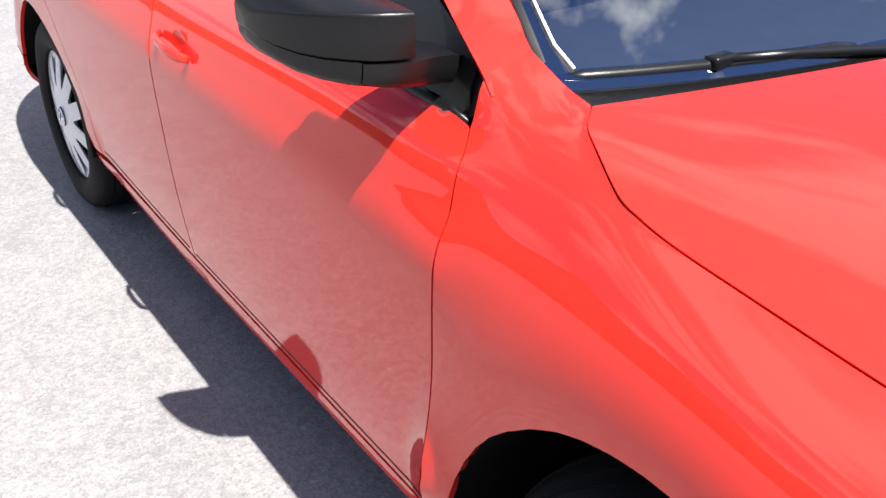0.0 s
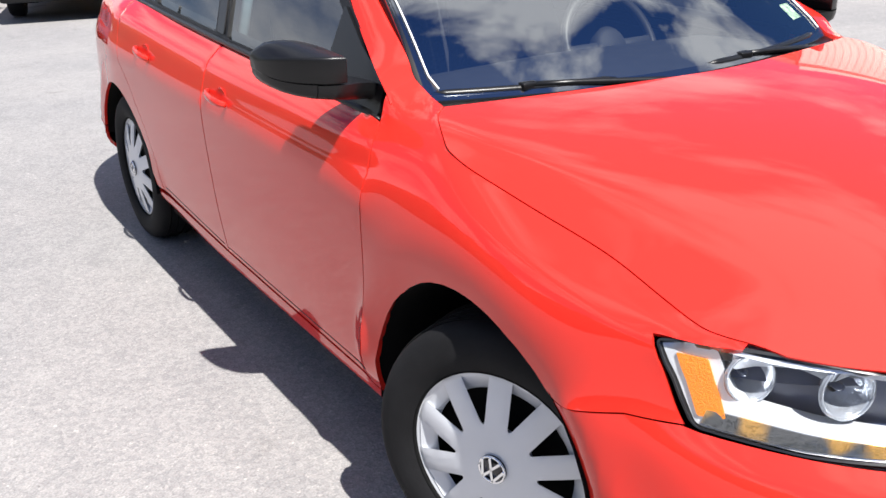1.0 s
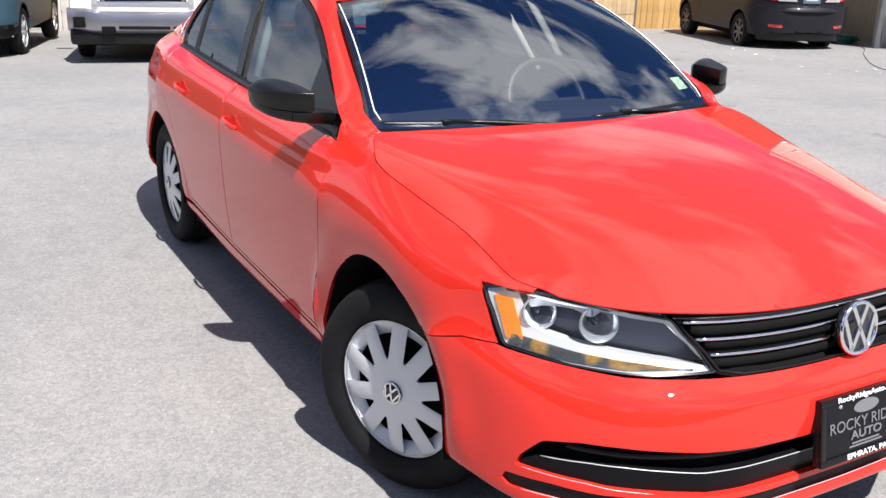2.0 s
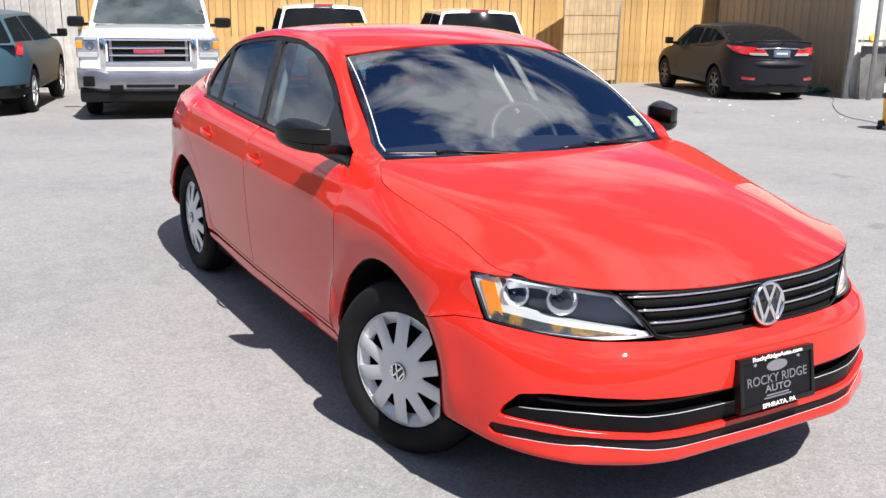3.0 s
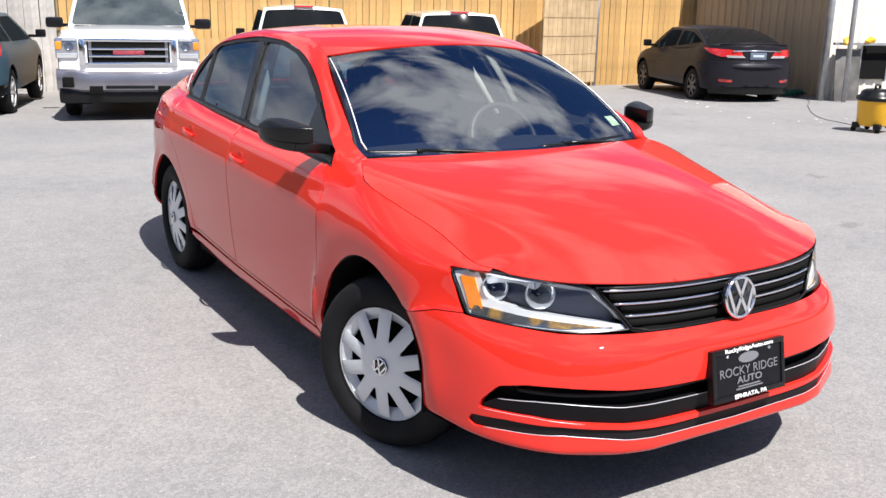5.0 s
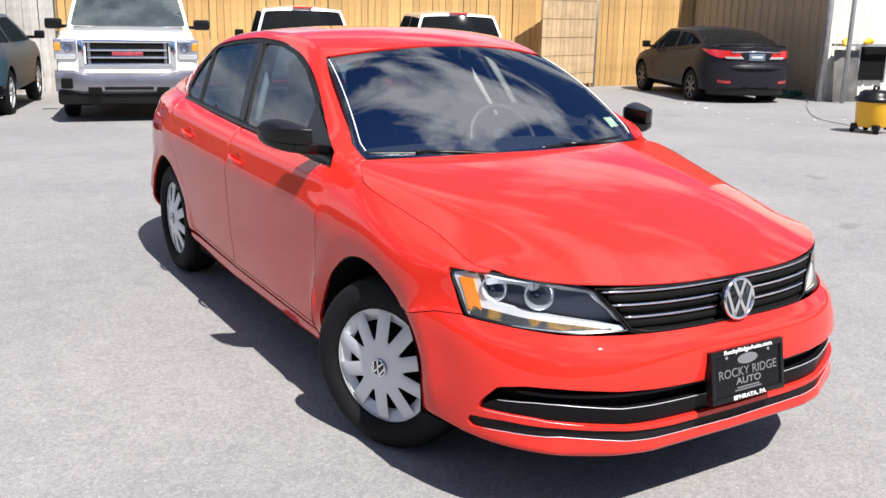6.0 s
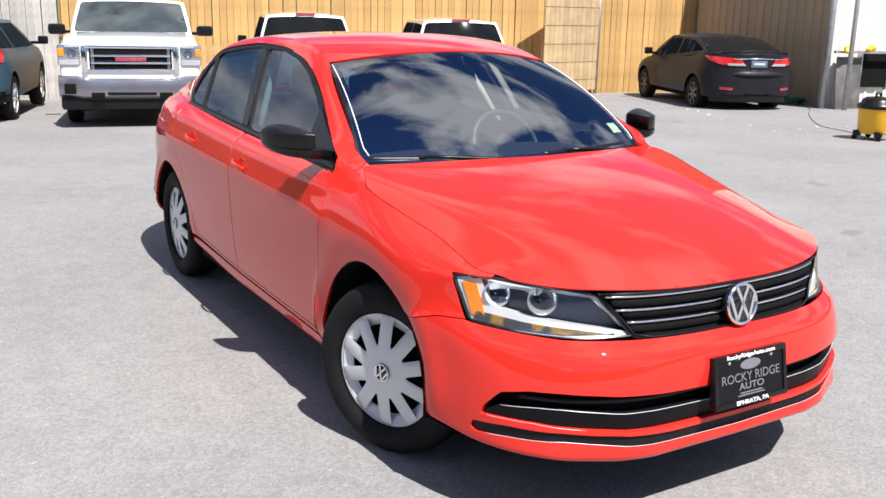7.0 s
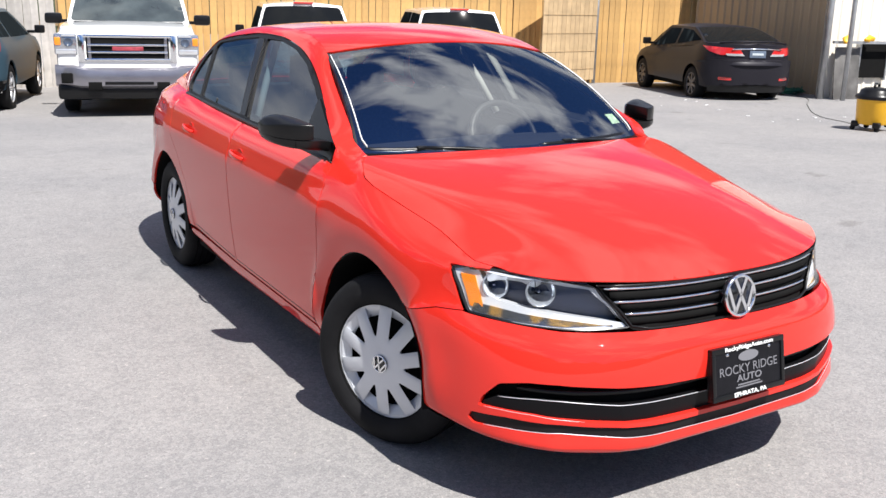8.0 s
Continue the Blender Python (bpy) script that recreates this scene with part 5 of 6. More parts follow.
def vehicle(name, label, at, turn, paint, length, half, sill, top, cabin, roof, wheels, power=(2.8, 2.8), wrap=(.8, .8), narrow=.16, wheel_r=.33, category="car", panes=True, group="", mirrors=True, spoke=None, glass=None):
    """A parked vehicle, nose at local y = 0 and pointing to -y. top: (y, height) of bonnet, waist and boot; cabin: y of windscreen foot and head, roof end, rear window foot."""
    v = empty(name, label, category, group, at, turn)
    zt = pchip(*zip(*top))
    glass = glass or DARKGLASS
    n0, n1 = wrap
    total = length

    def edge(s):
        s = np.asarray(s, float)
        x, y = np.ones_like(s), s.copy()
        a = np.radians(90) * np.clip(s / n0, 0, 1)
        c, q = np.cos(a), np.sin(a)
        r = (c ** power[0] + q ** power[0]) ** (-1 / power[0])
        x = np.where(s < n0, q * r, x)
        y = np.where(s < n0, n0 - n0 * c * r, y)
        a = np.radians(90) * np.clip((total - s) / n1, 0, 1)
        c, q = np.cos(a), np.sin(a)
        r = (c ** power[1] + q ** power[1]) ** (-1 / power[1])
        x = np.where(s > total - n1, q * r, x)
        y = np.where(s > total - n1, total - n1 + n1 * c * r, y)
        return x, y

    def side(q):
        s, t = q[:, 0], q[:, 1]
        x, y = edge(s)
        z = sill + (zt(y) - sill) * t
        w = half * (1 - .045 * np.clip((.35 - t) / .35, 0, 1) ** 1.5 - .075 * np.clip((t - .68) / .32, 0, 1) ** 1.6)
        mid = length / 2
        yy = mid + (y - mid) * (1 - .012 * np.clip(t - .5, 0, 1) ** 2 - .02 * np.clip(.4 - t, 0, 1))
        return np.stack([-x * w, yy, z], 1)

    def t_of(s, z):
        _, y = edge(np.array([s]))
        return float((z - sill) / (zt(y)[0] - sill))

    def s_of(y):
        ss = np.linspace(0, total, 500)
        return float(np.interp(y, edge(ss)[1], ss))

    arch_r = wheel_r + .055
    for k, f in ((0, side), (1, mirrored(side))):
        out = [(0, 1)] + [(s, 1.0) for s in np.linspace(.05, total - .05, 60)] + [(total, 1), (total, 0)]
        low = []
        for wy in wheels[::-1]:
            for a in np.linspace(0, 180, 15):
                yy, zz = wy + arch_r * math.cos(radians(a)), wheel_r + arch_r * math.sin(radians(a))
                s = s_of(yy)
                low.append((s, max(0.0, t_of(s, zz))))
        out = rounded(out + low + [(0, 0)], .08)
        part("body_side", sheet(f, out, step=.09, thick=.02, flip=k == 0), paint, v)

    def deck(q):
        x, y = edge(q[:, 1])
        u = q[:, 0]
        w = half * .925 * x
        mid = length / 2
        return np.stack([u * w, mid + (y - mid) * .997, zt(y) - .003 + .03 * (1 - u * u)], 1)

    part("body_top", sheet(deck, rounded([(-1, .01), (1, .01), (1, total - .01), (-1, total - .01)], .08), step=.08, thick=0), paint, v)
    ya, y0, y1, yc = cabin
    za, zc = float(zt(ya)) - .01, float(zt(yc)) - .01
    xg, xr = half * .91, half - narrow - .08

    def glasshouse(q):
        t = (q[:, 1] - za) / (roof - .06 - za)
        return np.stack([-(xg + (xr - xg) * t + .03 * np.clip(t * (1 - t), 0, 1)), q[:, 0], q[:, 1]], 1)

    zr = roof - .06
    shape = [(ya, za - .03), (yc, zc - .03), (y1, zr), (y0, zr)]
    for k, f in ((0, glasshouse), (1, mirrored(glasshouse))):
        shell = part("cabin_side", sheet(f, rounded(shape, .1), step=.15, thick=.0, flip=k == 0), paint, v)
        if panes:
            m = (y0 + y1) / 2
            d = .05
            lo = lambda y: za + .03 + (zc - za) * (y - ya) / (yc - ya)
            fr = (za + .05 - za) / (zr - za)
            p1 = [(ya + (y0 - ya) * .22 + d, lo(ya) + .01), (m - .05, lo(m)), (m - .05 + .04, zr - .04), (y0 + .06, zr - .05)]
            p2 = [(m + .05, lo(m)), (yc - (yc - y1) * .30 - d, lo(yc) + .01), (y1 - .02, zr - .06), (m + .09, zr - .04)]
            for p in (p1, p2):
                part("side_window", sheet(f, rounded(p, .1, corner=.05), step=.15, thick=.006, offset=.006, flip=k == 0), SIDEGLASS, shell)

    def slope(yl, zl, xl, yh, bow):
        def f(q):
            u, t = q[:, 0], q[:, 1]
            k = 1 - u * u
            x = u * (xl + (xr - xl) * t)
            return np.stack([x, yl + (yh - yl) * t + bow * k, zl + (zr - zl) * t + .03 * k * t + .02 * np.sin(np.pi * np.clip(t, 0, 1))], 1)
        return f

    for nm, yl, zl, yh, bow, flip in (("windscreen", ya, za, y0, -.10, False), ("rear_window", yc, zc, y1, .07, True)):
        f = slope(yl, zl, xg, yh, bow)
        fr = part("screen_frame", sheet(f, rounded([(-1, 0), (1, 0), (1, 1), (-1, 1)], .1), step=.15, thick=0, flip=flip), paint, v)
        part(nm, sheet(f, rounded([(-.95, .05), (.95, .05), (.93, .92), (-.93, .92)], .1, corner=.08), step=.12, thick=.006, offset=.007, flip=flip), glass, fr)

    def lid(q):
        u, y = q[:, 0], q[:, 1]
        g = np.clip((y - y0) / (y1 - y0), 0, 1)
        k = 1 - np.abs(u) ** 2.5
        return np.stack([u * xr, y + (-.10 * (1 - g) + .07 * g) * (1 - u * u), zr + .03 * (1 - u * u) + .04 * k * np.sin(np.pi * g) ** .5 * .9], 1)

    part("roof", sheet(lid, rounded([(-1, y0), (1, y0), (1, y1), (-1, y1)], .1), step=.1, thick=.0), paint, v)
    for wy in wheels:
        for sx in (-1, 1):
            simple_wheel(v, pose(sx * (half - .12), wy, wheel_r, 0, 0, 0 if sx < 0 else 180), wheel_r, .21, mat=spoke)
            bm = bmesh.new()
            box(bm, (sx * (half - .30) - .12, wy - arch_r, .2), (sx * (half - .30) + .12, wy + arch_r, wheel_r + arch_r), None, .02)
            part("wheel_housing", bm, DARK, v)
    boxed("underbody", (-half * .8, .25, sill - .02), (half * .8, length - .25, sill + .15), DARK, v)

    def patch(pname, pts, mat, offset=.008, thick=.01, both_sides=True, corner=.015):
        made = []
        for k, f in ((0, side), (1, mirrored(side))) if both_sides else ((0, side),):
            o = rounded([(s, t_of(s, z)) for s, z in pts], .05, corner=corner)
            made.append(part(pname, sheet(f, o, step=.06, thick=thick, offset=offset, flip=k == 0), mat, v))
        return made

    for sx in (-1, 1) if mirrors else ():
        bm = bmesh.new()
        mz = float(zt(ya)) + .06
        box(bm, (sx * (half + .02), ya + .28, mz), (sx * (half + .19), ya + .36, mz + .14), None, .03)
        box(bm, (sx * (half - .10), ya + .30, mz + .0), (sx * (half + .05), ya + .34, mz + .05), None, .01)
        part("door_mirror", bm, BLACK, v, sharp=40)
    return v, patch, s_of


# Grey saloon seen from behind.
v, patch, s_of = vehicle("car", "dark grey metallic saloon parked nose to the fence", (13.55, 13.45, ground_z(0, 11.8) - .04), 157.7, GREYPAINT, 4.5, .875, .24,
                         ((0, .66), (.3, .74), (1.1, .93), (2.2, .97), (3.4, 1.05), (3.95, 1.14), (4.5, 1.12)), (1.05, 1.85, 3.05, 3.90), 1.455, (.88, 3.55), spoke=material("dark_alloy", (0.12, 0.12, 0.13), 0.35, metal=0.6))
patch("tail_light", [(3.84, 1.075), (4.20, 1.06), (4.30, 1.03), (4.34, .94), (4.12, .925), (3.98, .985)], REDLENS)
patch("reversing_lamp", [(4.16, .955), (4.33, .955), (4.36, .915), (4.18, .915)], WHITELENS, offset=.014)
patch("rear_bumper", [(3.70, .76), (4.10, .84), (4.5, .84), (4.5, .40), (4.0, .36), (3.90, .60)], GREYPAINT, offset=.055, thick=.07, corner=.02)
patch("bumper_reflector", [(4.12, .53), (4.24, .52), (4.24, .47), (4.12, .48)], REDLENS, offset=.06)
patch("lower_valance", [(4.0, .36), (4.5, .38), (4.5, .25), (4.0, .25)], BLACK, offset=.03)
# Plate body in dark blue-grey, its shade put into the colour.
boxed("number_plate", (-.16, 4.47, .885), (.16, 4.515, 1.015), material("plate_shade_grey", (0.10, 0.13, 0.18), 0.5), v, .006)
boxed("plate_bar", (-.11, 4.512, .93), (.11, 4.519, .97), material("plate_bar_light", (0.45, 0.5, 0.52), 0.6), v, .003)
bm = bmesh.new()
ledge = [[bm.verts.new((x, yy + .012 * math.cos(x * 2), zz)) for yy, zz in ((4.36 - .34 * abs(x / .8) ** 3, .872), (4.47 - .36 * abs(x / .8) ** 3, .862), (4.53 - .37 * abs(x / .8) ** 3, .84), (4.57 - .37 * abs(x / .8) ** 3, .80), (4.585 - .37 * abs(x / .8) ** 3, .75))] for x in np.linspace(-.8, .8, 17)]
for a, b in zip(ledge, ledge[1:]):
    for j in range(4):
        bm.faces.new((a[j], a[j + 1], b[j + 1], b[j]))
bmesh.ops.recalc_face_normals(bm, faces=bm.faces)
part("bumper_ledge", bm, GREYPAINT, v)
bm = bmesh.new()
tube(bm, [(-.66, 4.26, 1.145), (-.3, 4.40, 1.175), (0, 4.43, 1.18), (.3, 4.40, 1.175), (.66, 4.26, 1.145)], .03, 8, flat=.5)
part("boot_spoiler", bm, GREYPAINT, v)
bm = bmesh.new()
tube(bm, [(-.48, 4.46, 1.035), (0, 4.51, 1.05), (.48, 4.46, 1.035)], .014, 6)
part("chrome_strip", bm, CHROME, v)

# Blue-grey sports utility car by the weathered fence.
v, patch, s_of = vehicle("suv", "blue-grey sports utility car parked nose to the fence", (-.30, 16.66, ground_z(0, 14.5)), 163.4, BLUEGREY, 4.5, .90, .30,
                         ((0, .80), (.3, .92), (1.0, 1.03), (2.2, 1.06), (3.4, 1.10), (4.2, 1.12), (4.5, 1.05)), (.95, 1.75, 3.9, 4.35), 1.56, (.92, 3.54), narrow=.26, wheel_r=.36, category="car")
patch("tail_light", [(3.86, 1.10), (4.02, 1.10), (4.02, .94), (3.94, .92)], REDLENS)
patch("lower_cladding", [(3.85, .50), (4.49, .50), (4.49, .32), (3.95, .32)], BLACK)

# White utility cars beyond, of which the tops show.
for (x, y), roof, turn in (((5.16, 15.80), 1.71, 162.0), ((8.02, 15.00), 1.66, 158.0)):
    v, patch, s_of = vehicle("suv", "white sports utility car parked nose to the fence", (x, y, ground_z(0, 13.5)), turn, WHITE, 4.3, .88, .32,
                             ((0, .85), (.3, .95), (1.0, 1.05), (2.2, 1.08), (3.4, 1.10), (4.1, 1.12), (4.3, 1.08)), (.95, 1.6, 3.95, 4.22), roof, (.88, 3.4), wheel_r=.36, category="car", group="white cars by the fence")
    patch("tail_light", [(3.72, 1.08), (3.98, 1.08), (3.98, .80), (3.80, .80)], REDLENS)
    boxed("high_brake_light", (-.16, 3.99, roof - .035), (.16, 4.06, roof - .01), REDLENS, v, .005)

# White pickup, nose to the lot.
PALEGLASS = material("sky_lit_car_glass", (0.05, 0.06, 0.06), 0.06, spec=0.6, coat=1.0, noise_scale=3.0, noise_amount=0.4)
v, patch, s_of = vehicle("pickup_truck", "white full-size pickup truck with a chrome grille", (.86, 11.07, ground_z(0, 12.5) + .02), -14.5, WHITE, 5.2, .98, .40,
                         ((0, 1.16), (.10, 1.22), (.35, 1.26), (1.5, 1.30), (3.4, 1.28), (5.2, 1.28)), (1.30, 1.95, 3.2, 3.45), 1.84, (.93, 4.15), power=(6.0, 6.0), wrap=(.55, .3), wheel_r=.39, category="pickup", narrow=.10, mirrors=False, glass=PALEGLASS)
boxed("front_panel", (-.95, -.012, .66), (.95, .20, 1.19), WHITE, v, .06)
PICKUPLAMP = material("bright_lamp_housing", (0.48, 0.50, 0.54), 0.18, metal=0.8, coat=0.8)
CHROMEDULL = material("bumper_chrome", (0.33, 0.32, 0.35), 0.28, metal=0.85, noise_scale=4, noise_amount=0.1)
nose = new("grille")
nose.parent = v
nose.matrix_basis = Matrix.Translation((0, 0, .085)) @ Matrix.Diagonal((1, 1, .875, 1))
boxed("grille_dark", (-.56, -.030, .85), (.56, .02, 1.20), DARK, nose, .02)
for lo, hi in (((-.63, -.050, 1.185), (.63, .05, 1.240)), ((-.58, -.050, .822), (.58, .05, .865))):
    boxed("grille_frame", lo, hi, CHROME, nose, .02)
for z in (.96, 1.075):
    boxed("grille_bar", (-.54, -.060, z - .017), (.54, -.02, z + .017), CHROME, nose, .010)
for z in (.895, 1.017, 1.135):
    for x in (-.515, .515):
        boxed("slot_end", (x - .020, -.048, z - .05), (x + .020, -.02, z + .05), CHROMEDULL, nose, .010)
boxed("emblem", (-.21, -.072, .985), (.21, -.055, 1.052), material("dull_red_emblem", (0.34, 0.05, 0.07), 0.4, noise_scale=14, noise_amount=0.35), nose, .012, "plain red emblem bar")
for k in (-1, 1):
    boxed("chrome_pillar", (k * .575, -.062, .80), (k * .665, .05, 1.235), CHROME, nose, .028)
    lamp = boxed("headlamp", (k * .67, -.030, .885), (k * .975, .12, 1.175), PICKUPLAMP, v, .03)
    boxed("amber_marker", (k * .885, -.045, 1.015), (k * .966, .05, 1.125), AMBER, lamp, .015)
    boxed("lamp_reflector", (k * .69, -.042, .895), (k * .955, .05, .965), WHITELENS, lamp, .012)
    bm = bmesh.new()
    lathe(bm, [(.062, -.040), (.056, -.050), (.048, -.044), (.030, -.034), (.001, -.030)], 20, "y", pose(k * .785, 0, 1.06))
    part("lamp_bowl", bm, material("lamp_lens_blue", (0.06, 0.08, 0.12), 0.1, coat=1.0), lamp)
    boxed("lamp_brow", (k * .69, -.044, 1.135), (k * .87, .05, 1.165), WHITELENS, lamp, .008)
bm = bmesh.new()
rows = []
for x in np.linspace(-1, 1, 25):
    e = abs(x) ** 6
    lift = .035 * np.clip((abs(x) - .62) / .1, 0, 1)
    low = .46 + .02 * np.clip((abs(x) - .72) / .05, 0, 1)
    rows.append([bm.verts.new((x * .985, y, z)) for y, z in ((.10, low), (-.10 + .12 * e, low), (-.155 + .13 * e, low + .04), (-.165 + .13 * e, .62), (-.14 + .13 * e, .715 + lift), (-.10 + .12 * e, .745 + lift), (.10, .745 + lift))])
for a, b in zip(rows, rows[1:]):
    for j in range(6):
        bm.faces.new((a[j], b[j], b[j + 1], a[j + 1]))
bm.faces.new(rows[0])
bm.faces.new(rows[-1][::-1])
bmesh.ops.recalc_face_normals(bm, faces=bm.faces)
bump = part("front_bumper", bm, CHROMEDULL, v, sharp=35)
bump.location = (0, 0, -.035)
for k in (-1, 1):
    boxed("fog_recess", (k * .75, -.165, .535), (k * .90, -.08, .675), DARK, bump, .015)
    boxed("tow_recess", (k * .37, -.172, .445), (k * .55, -.10, .555), DARK, bump, .012)
boxed("centre_intake", (-.33, -.176, .515), (.33, -.12, .560), BLACK, bump, .01)
bm = bmesh.new()
box(bm, (-.96, -.10, .27), (.96, .14, .48), None, .05)
part("bumper_valance", bm, BLACK, v, sharp=40)
for k in (-1, 1):
    bm = bmesh.new()
    box(bm, (k * .97, 1.40, 1.265), (k * 1.22, 1.50, 1.425), None, .045)
    box(bm, (k * .86, 1.43, 1.28), (k * 1.02, 1.47, 1.33), None, .012)
    part("tow_mirror", bm, BLACK, v, sharp=40)
boxed("wiper_cowl", (-.80, 1.20, 1.285), (.80, 1.30, 1.312), BLACK, v, .01)

# ---- fence ----
NEWWOOD = material("new_pine_board", (0.55, 0.33, 0.12), 0.75, noise_scale=3.5, noise_amount=0.16, big=0.8, vary=0.13, bump=0.2, bump_scale=30)
OLDWOOD = material("weathered_board", (0.48, 0.45, 0.42), 0.85, noise_scale=4, noise_amount=0.22, big=1.1, vary=0.16, bump=0.3, bump_scale=30)
POSTWOOD = material("fence_post_wood", (0.30, 0.20, 0.10), 0.8, noise_scale=5, noise_amount=0.2)


def fence(name, label, a, b, mat, height, board=.145, lean=0.0):
    """Upright boards on rails and posts from a to b."""
    a, b = Vector(a), Vector(b)
    d = b - a
    n = int(d.length / board)
    turn = math.degrees(math.atan2(d.y, d.x))
    f = empty(name, label, "fence", "", (a.x, a.y, 0), turn)
    bm = bmesh.new()
    box(bm, (.003, -.011, 0), (board - .004, .011, height), None, .004)
    base = part("board", bm, mat, f, sharp=40)
    base.location = (0, 0, ground_z(0, a.y) - .02)
    for k in range(1, n):
        ob = new("board", base.data)
        ob.parent = f
        y = a.y + d.y * k / n
        ob.matrix_basis = pose(k * board + random.uniform(-.003, .003), random.uniform(-.006, .006), ground_z(0, y) - .02 + random.uniform(-.015, .015), random.uniform(-.4, .4), random.uniform(-.35, .35), random.uniform(-.8, .8))
    for k in range(int(d.length / 2.4) + 1):
        y = a.y + d.y * min(1, k * 2.4 / d.length)
        boxed("post", (k * 2.4 - .05, .06, ground_z(0, y) - .3), (k * 2.4 + .05, .16, height - .3), POSTWOOD, f)
    for z in (.3, 1.2, 2.1):
        bm = bmesh.new()
        z0, z1 = ground_z(0, a.y), ground_z(0, b.y)
        vs = [bm.verts.new(p) for p in ((0, .02, z0 + z), (0, .06, z0 + z), (0, .06, z0 + z + .09), (0, .02, z0 + z + .09), (d.length, .02, z1 + z), (d.length, .06, z1 + z), (d.length, .06, z1 + z + .09), (d.length, .02, z1 + z + .09))]
        for q in ((0, 1, 2, 3), (7, 6, 5, 4), (0, 4, 5, 1), (1, 5, 6, 2), (2, 6, 7, 3), (3, 7, 4, 0)):
            bm.faces.new([vs[i] for i in q])
        part("rail", bm, POSTWOOD, f, smooth=False)
    return f


fence("board_fence", "weathered grey upright-board fence", (-2.2, 18.0), (.95, 17.28), OLDWOOD, 2.75)
fence("board_fence", "new honey-coloured upright-board fence", (.97, 17.27), (11.35, 14.70), NEWWOOD, 2.75)
fence("board_fence", "new honey-coloured upright-board fence beside the shed", (11.75, 14.60), (15.2, 13.75), NEWWOOD, 2.75)
STEEL = material("galvanised_steel", (0.42, 0.43, 0.44), 0.45, metal=0.7, noise_scale=8, noise_amount=0.15)
bm = bmesh.new()
tube(bm, [(12.17, 14.30, -.3), (12.17, 14.30, 3.0)], .04, 12)
tagged(part("gate_post", bm, STEEL, None), "round galvanised steel gate post in asphalt", "post")
gate = empty("yard_gate", "tan boarded yard gate with thin horizontal rails standing open", "gate", "", (12.12, 14.26, ground_z(0, 14.4)), 190)
GATEWOOD = material("gate_board", (0.46, 0.33, 0.19), 0.8, noise_scale=4, noise_amount=0.15, vary=.1)
for k in range(12):
    boxed("gate_board", (k * .15 + .004, -.012, .10), (k * .15 + .146, .012, 2.6), GATEWOOD, gate)
for z in (.35, .75, 1.15, 1.55, 1.95, 2.35):
    boxed("gate_rail", (0, .014, z), (1.80, .022, z + .010), GATEWOOD, gate)

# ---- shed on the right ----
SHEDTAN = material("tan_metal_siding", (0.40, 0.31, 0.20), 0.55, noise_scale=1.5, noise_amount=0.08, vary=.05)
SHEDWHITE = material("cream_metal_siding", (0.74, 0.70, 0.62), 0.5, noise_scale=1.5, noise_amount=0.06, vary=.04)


def siding(name, label, a, b, z0, z1, mat, rib=.23, category="wall"):
    """Ribbed metal sheets between two plan points."""
    a, b = Vector(a), Vector(b)
    d = b - a
    wall = empty(name, label, category, "", (a.x, a.y, 0), math.degrees(math.atan2(d.y, d.x)))
    wall["kind"] = "structure"
    n = max(1, int(d.length / rib))
    w = d.length / n
    bm = bmesh.new()
    prof = ((0, 0), (.03, -.025), (.06, -.025), (.09, 0), (w, 0))
    lo = [bm.verts.new((x, y, z0)) for x, y in prof]
    hi = [bm.verts.new((x, y, z1)) for x, y in prof]
    bl, bh = [bm.verts.new((x, .12, z)) for z in (z0,) for x in (0, w)], [bm.verts.new((x, .12, z1)) for x in (0, w)]
    for j in range(4):
        bm.faces.new((lo[j], lo[j + 1], hi[j + 1], hi[j]))
    bm.faces.new((bl[1], bl[0], bh[0], bh[1]))
    bm.faces.new((*hi, bh[1], bh[0]))
    base = part("panel", bm, mat, wall, smooth=False)
    for k in range(1, n):
        ob = new("panel", base.data)
        ob.parent = wall
        ob.location = (k * w, 0, 0)
    return wall


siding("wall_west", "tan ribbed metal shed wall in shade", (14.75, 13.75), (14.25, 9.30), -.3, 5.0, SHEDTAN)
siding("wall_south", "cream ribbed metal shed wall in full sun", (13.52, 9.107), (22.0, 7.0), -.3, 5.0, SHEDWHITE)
# Roof slab above the view, added to cast shade on the fence.
bm = bmesh.new()
plan = ((13.50, 9.00), (22.0, 6.9), (23.2, 12.0), (14.98, 13.98), (14.72, 13.70), (14.22, 9.25))
low = [bm.verts.new((x, y, 5.0)) for x, y in plan]
high = [bm.verts.new((x, y, 5.0 + .12 + .05 * (y - 6.9))) for x, y in plan]
bm.faces.new(low[::-1])
bm.faces.new(high)
for k in range(len(plan)):
    j = (k + 1) % len(plan)
    bm.faces.new((low[k], low[j], high[j], high[k]))
bmesh.ops.recalc_face_normals(bm, faces=bm.faces)
tagged(part("shed_roof", bm, SHEDWHITE, None, smooth=False), "added unseen roof slab over the shed walls that shades the fence", "roof", kind="structure")

for x, y, z1, r in ((13.47, 9.05, 3.4, .06), (13.57, 8.62, 3.6, .045)):
    bm = bmesh.new()
    tube(bm, [(x, y, ground_z(0, y) - .05), (x, y, z1)], r, 12)
    tagged(part("steel_post", bm, STEEL, None), "grey steel post in front of the shed wall", "post", "steel posts")
bm = bmesh.new()
box(bm, (0, 0, 0), (.58, .012, 1.0), pose(13.60, 8.86, ground_z(0, 9), -6, 0, -14), .01)
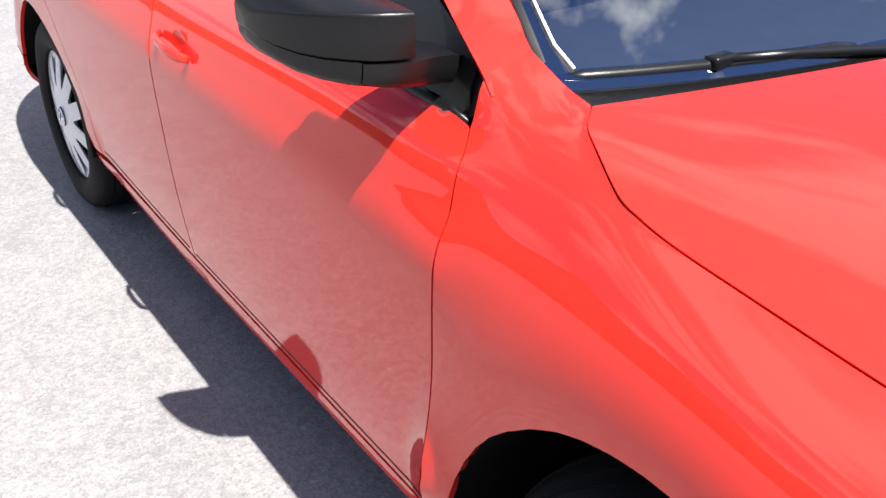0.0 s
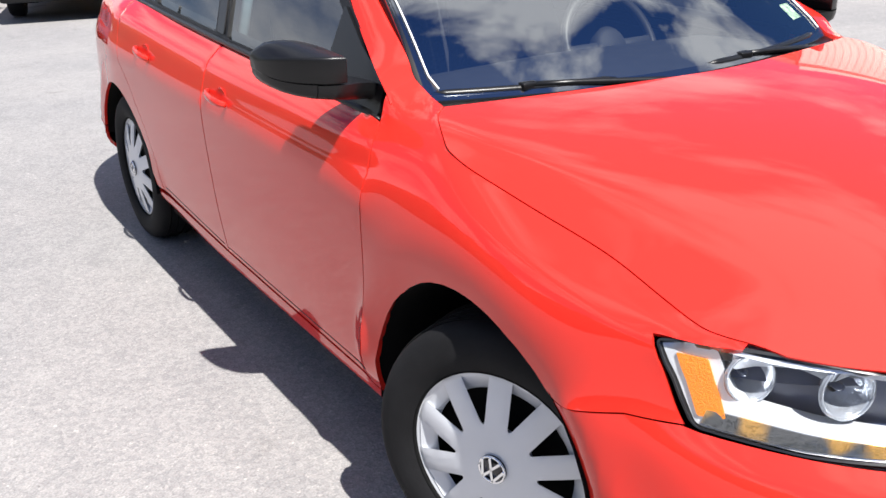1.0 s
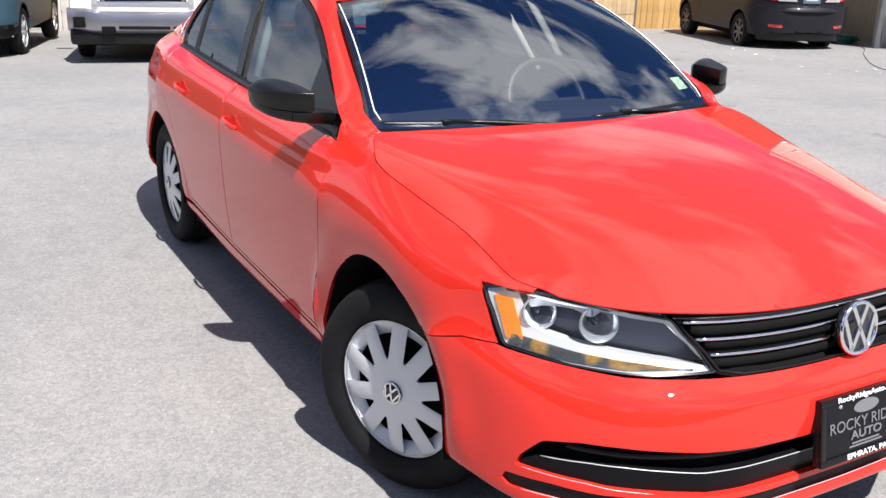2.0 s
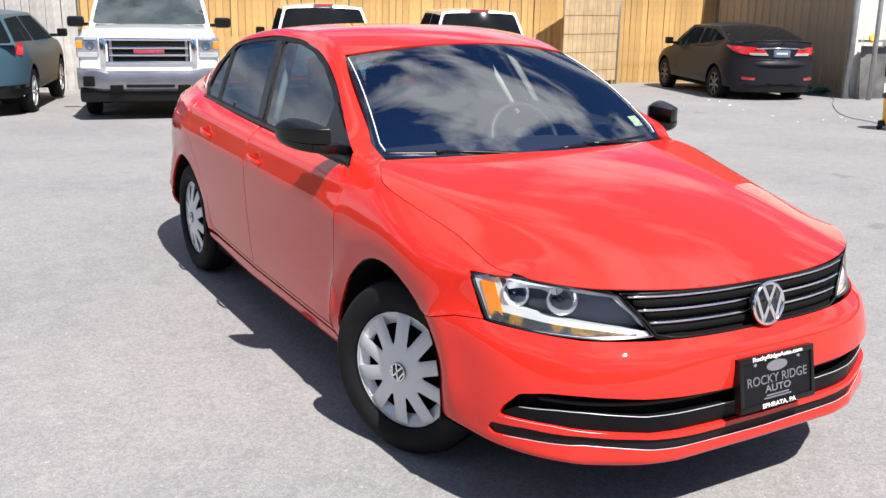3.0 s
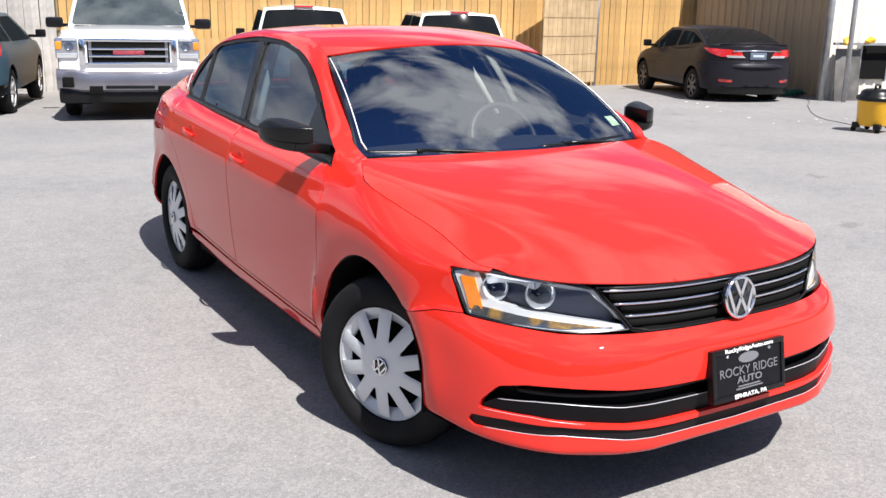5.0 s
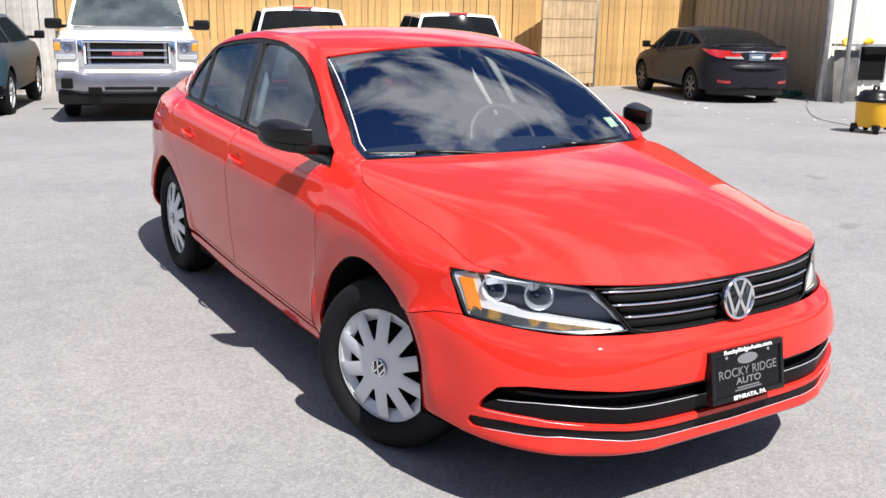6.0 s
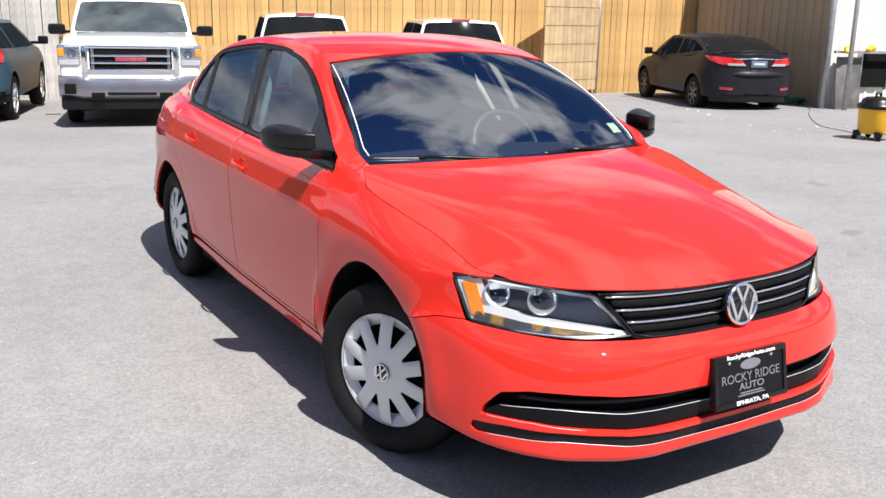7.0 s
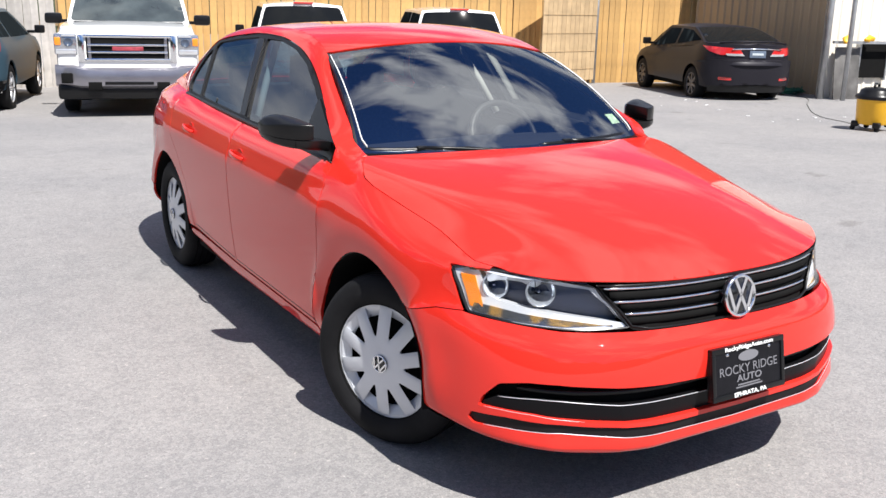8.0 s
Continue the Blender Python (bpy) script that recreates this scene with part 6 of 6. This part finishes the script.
tagged(part("metal_sheet", bm, material("mottled_dark_sheet", (0.13, 0.125, 0.12), 0.6, metal=0.3, noise_scale=5, noise_amount=0.3, big=1.2), None, sharp=40), "grey metal sheet leaning on the shed wall", "sheet")
door = empty("shed_door", "dark open doorway hatch in the shed wall", "door", "", (14.26, 8.90, 0), -14.0)
door["kind"] = "structure"
boxed("opening", (0, -.06, .30), (.62, .0, .97), DARK, door)
for lo, hi in (((-.04, -.08, .25), (0, .0, 1.0)), ((.62, -.08, .25), (.66, .0, 1.0)), ((-.04, -.08, .97), (.66, .0, 1.0))):
    boxed("door_frame", lo, hi, STEEL, door)
shelf = boxed("wall_rail", (0, -.03, -.025), (2.8, .03, .025), STEEL, None, m=pose(13.44, 8.88, .98, 0, 0, -14))
tagged(shelf, "thin grey steel rail along the shed wall", "rail")
YELLOW = material("yellow_plastic", (0.80, 0.42, 0.015), 0.4, noise_scale=6, noise_amount=0.06)
for x, y, z in ((13.72, 8.80, .97), (14.22, 8.68, .99)):
    bm = bmesh.new()
    bmesh.ops.create_icosphere(bm, subdivisions=2, radius=.1, matrix=pose(x, y, z + .05) @ Matrix.Diagonal((1.3, .7, .8, 1)))
    for w in bm.verts:
        w.co += Vector((noise.noise(w.co * 9), noise.noise(w.co * 9 + Vector((3, 1, 5))), noise.noise(w.co * 9 + Vector((9, 2, 4))))) * .06
    tagged(part("work_glove", bm, YELLOW, None), "crumpled yellow work gloves on the steel rail", "gloves", "work gloves")

# Shop vacuum on the asphalt.
vac = empty("shop_vacuum", "yellow drum shop vacuum with a black lid on casters", "vacuum", "", (9.50, 5.18, ground_z(0, 5.24)), 20)
bm = bmesh.new()
lathe(bm, [(.001, .09), (.20, .09), (.215, .11), (.235, .42), (.245, .44), (.24, .46)], 32, "z")
part("drum", bm, YELLOW, vac, sharp=50)
bm = bmesh.new()
lathe(bm, [(.25, .43), (.262, .45), (.255, .485), (.215, .505), (.20, .55), (.15, .585), (.001, .60)], 32, "z")
part("lid", bm, BLACK, vac, "black plastic lid", sharp=50)
bm = bmesh.new()
tube(bm, [(-.12, 0, .57), (-.10, 0, .64), (.10, 0, .64), (.12, 0, .57)], .018, 8)
part("handle", bm, BLACK, vac)
for a in (30, 120, 210, 300):
    c, s = math.cos(radians(a)), math.sin(radians(a))
    bm = bmesh.new()
    box(bm, (c * .22 - .05, s * .22 - .05, .05), (c * .22 + .05, s * .22 + .05, .13), None, .02)
    foot = part("caster_foot", bm, BLACK, vac)
    bm = bmesh.new()
    lathe(bm, [(.001, -.015), (.035, -.015), (.035, .015), (.001, .015)], 14, "x", Matrix.Translation((c * .25, s * .25, .035)))
    part("caster_wheel", bm, RUBBER, foot)
bm = bmesh.new()
way = [pchip([0, .8, 1.2, 2, 3.6, 5.4, 6.1], c) for c in ([9.62, 10.08, 10.27, 10.76, 12.04, 13.35, 13.75], [5.38, 6.01, 6.46, 7.1, 8.2, 9.3, 9.9])]
tube(bm, [(float(way[0](t)), float(way[1](t)) + .02 * math.sin(t * 2.1), ground_z(0, float(way[1](t))) + .007) for t in np.linspace(0, 6.1, 50)], .005, 6)
tagged(part("power_cord", bm, material("cord_grey", (0.12, 0.12, 0.11), 0.7), None), "thin dark power cord lying on the asphalt", "cord")
bm = bmesh.new()
pts = []
for k in range(120):
    a = k * .42
    r = .24 + .07 * math.sin(k * .9)
    pts.append((13.85 + r * math.cos(a) + .1 * math.sin(k * .23), 10.1 + .8 * r * math.sin(a), ground_z(0, 10.1) + .03 + .10 * (k / 120) + .02 * math.sin(k * 1.7)))
tube(bm, pts, .016, 6)
tagged(part("garden_hose", bm, material("hose_green", (0.02, 0.16, 0.10), 0.5), None), "tangled green garden hose heaped on the asphalt", "hose")

# Scraps of litter blown against the fence and the shed.
bm = bmesh.new()
for _ in range(20):
    x, y = random.uniform(8.5, 13.6), random.uniform(6.0, 12.5)
    s = random.uniform(.012, .035)
    box(bm, (-s, -s * .6, 0), (s, s * .6, .006), pose(x, y, ground_z(0, y) + .002, random.uniform(-8, 8), random.uniform(-8, 8), random.uniform(0, 180)))
tagged(part("litter", bm, WHITETEXT, None, smooth=False), "small pale scraps of litter lying on the asphalt", "litter", kind="stuff")

# ---- what closes the lot out of view ----
# Unseen tree ring, added to darken reflections and the light from the side.
ADDEDTREES = material("added_far_trees", (0.05, 0.065, 0.035), 0.9, noise_scale=0.35, noise_amount=0.5, big=0.06)
bm = bmesh.new()
n = 160
low, high = [], []
for k in range(n):
    a = math.tau * k / n
    r = 48 + 6 * noise.noise(Vector((math.cos(a) * 3, math.sin(a) * 3, 0)))
    h = 3.2 + 2.6 * noise.noise(Vector((math.cos(a) * 7, math.sin(a) * 7, 4))) + 1.4 * noise.noise(Vector((math.cos(a) * 31, math.sin(a) * 31, 9)))
    low.append(bm.verts.new((r * math.cos(a) + 3, r * math.sin(a) + 2, -1.2)))
    h += 9 * max(0, math.cos(a - radians(200)))  # taller on the open side, added to dim light on the doors
    high.append(bm.verts.new((r * math.cos(a) + 3, r * math.sin(a) + 2, max(1.6, h))))
for k in range(n):
    bm.faces.new((low[k], low[(k + 1) % n], high[(k + 1) % n], high[k]))
tagged(part("backdrop", bm, ADDEDTREES, None), "added unseen line of dark trees round the lot, darkening reflections", "backdrop", kind="structure")
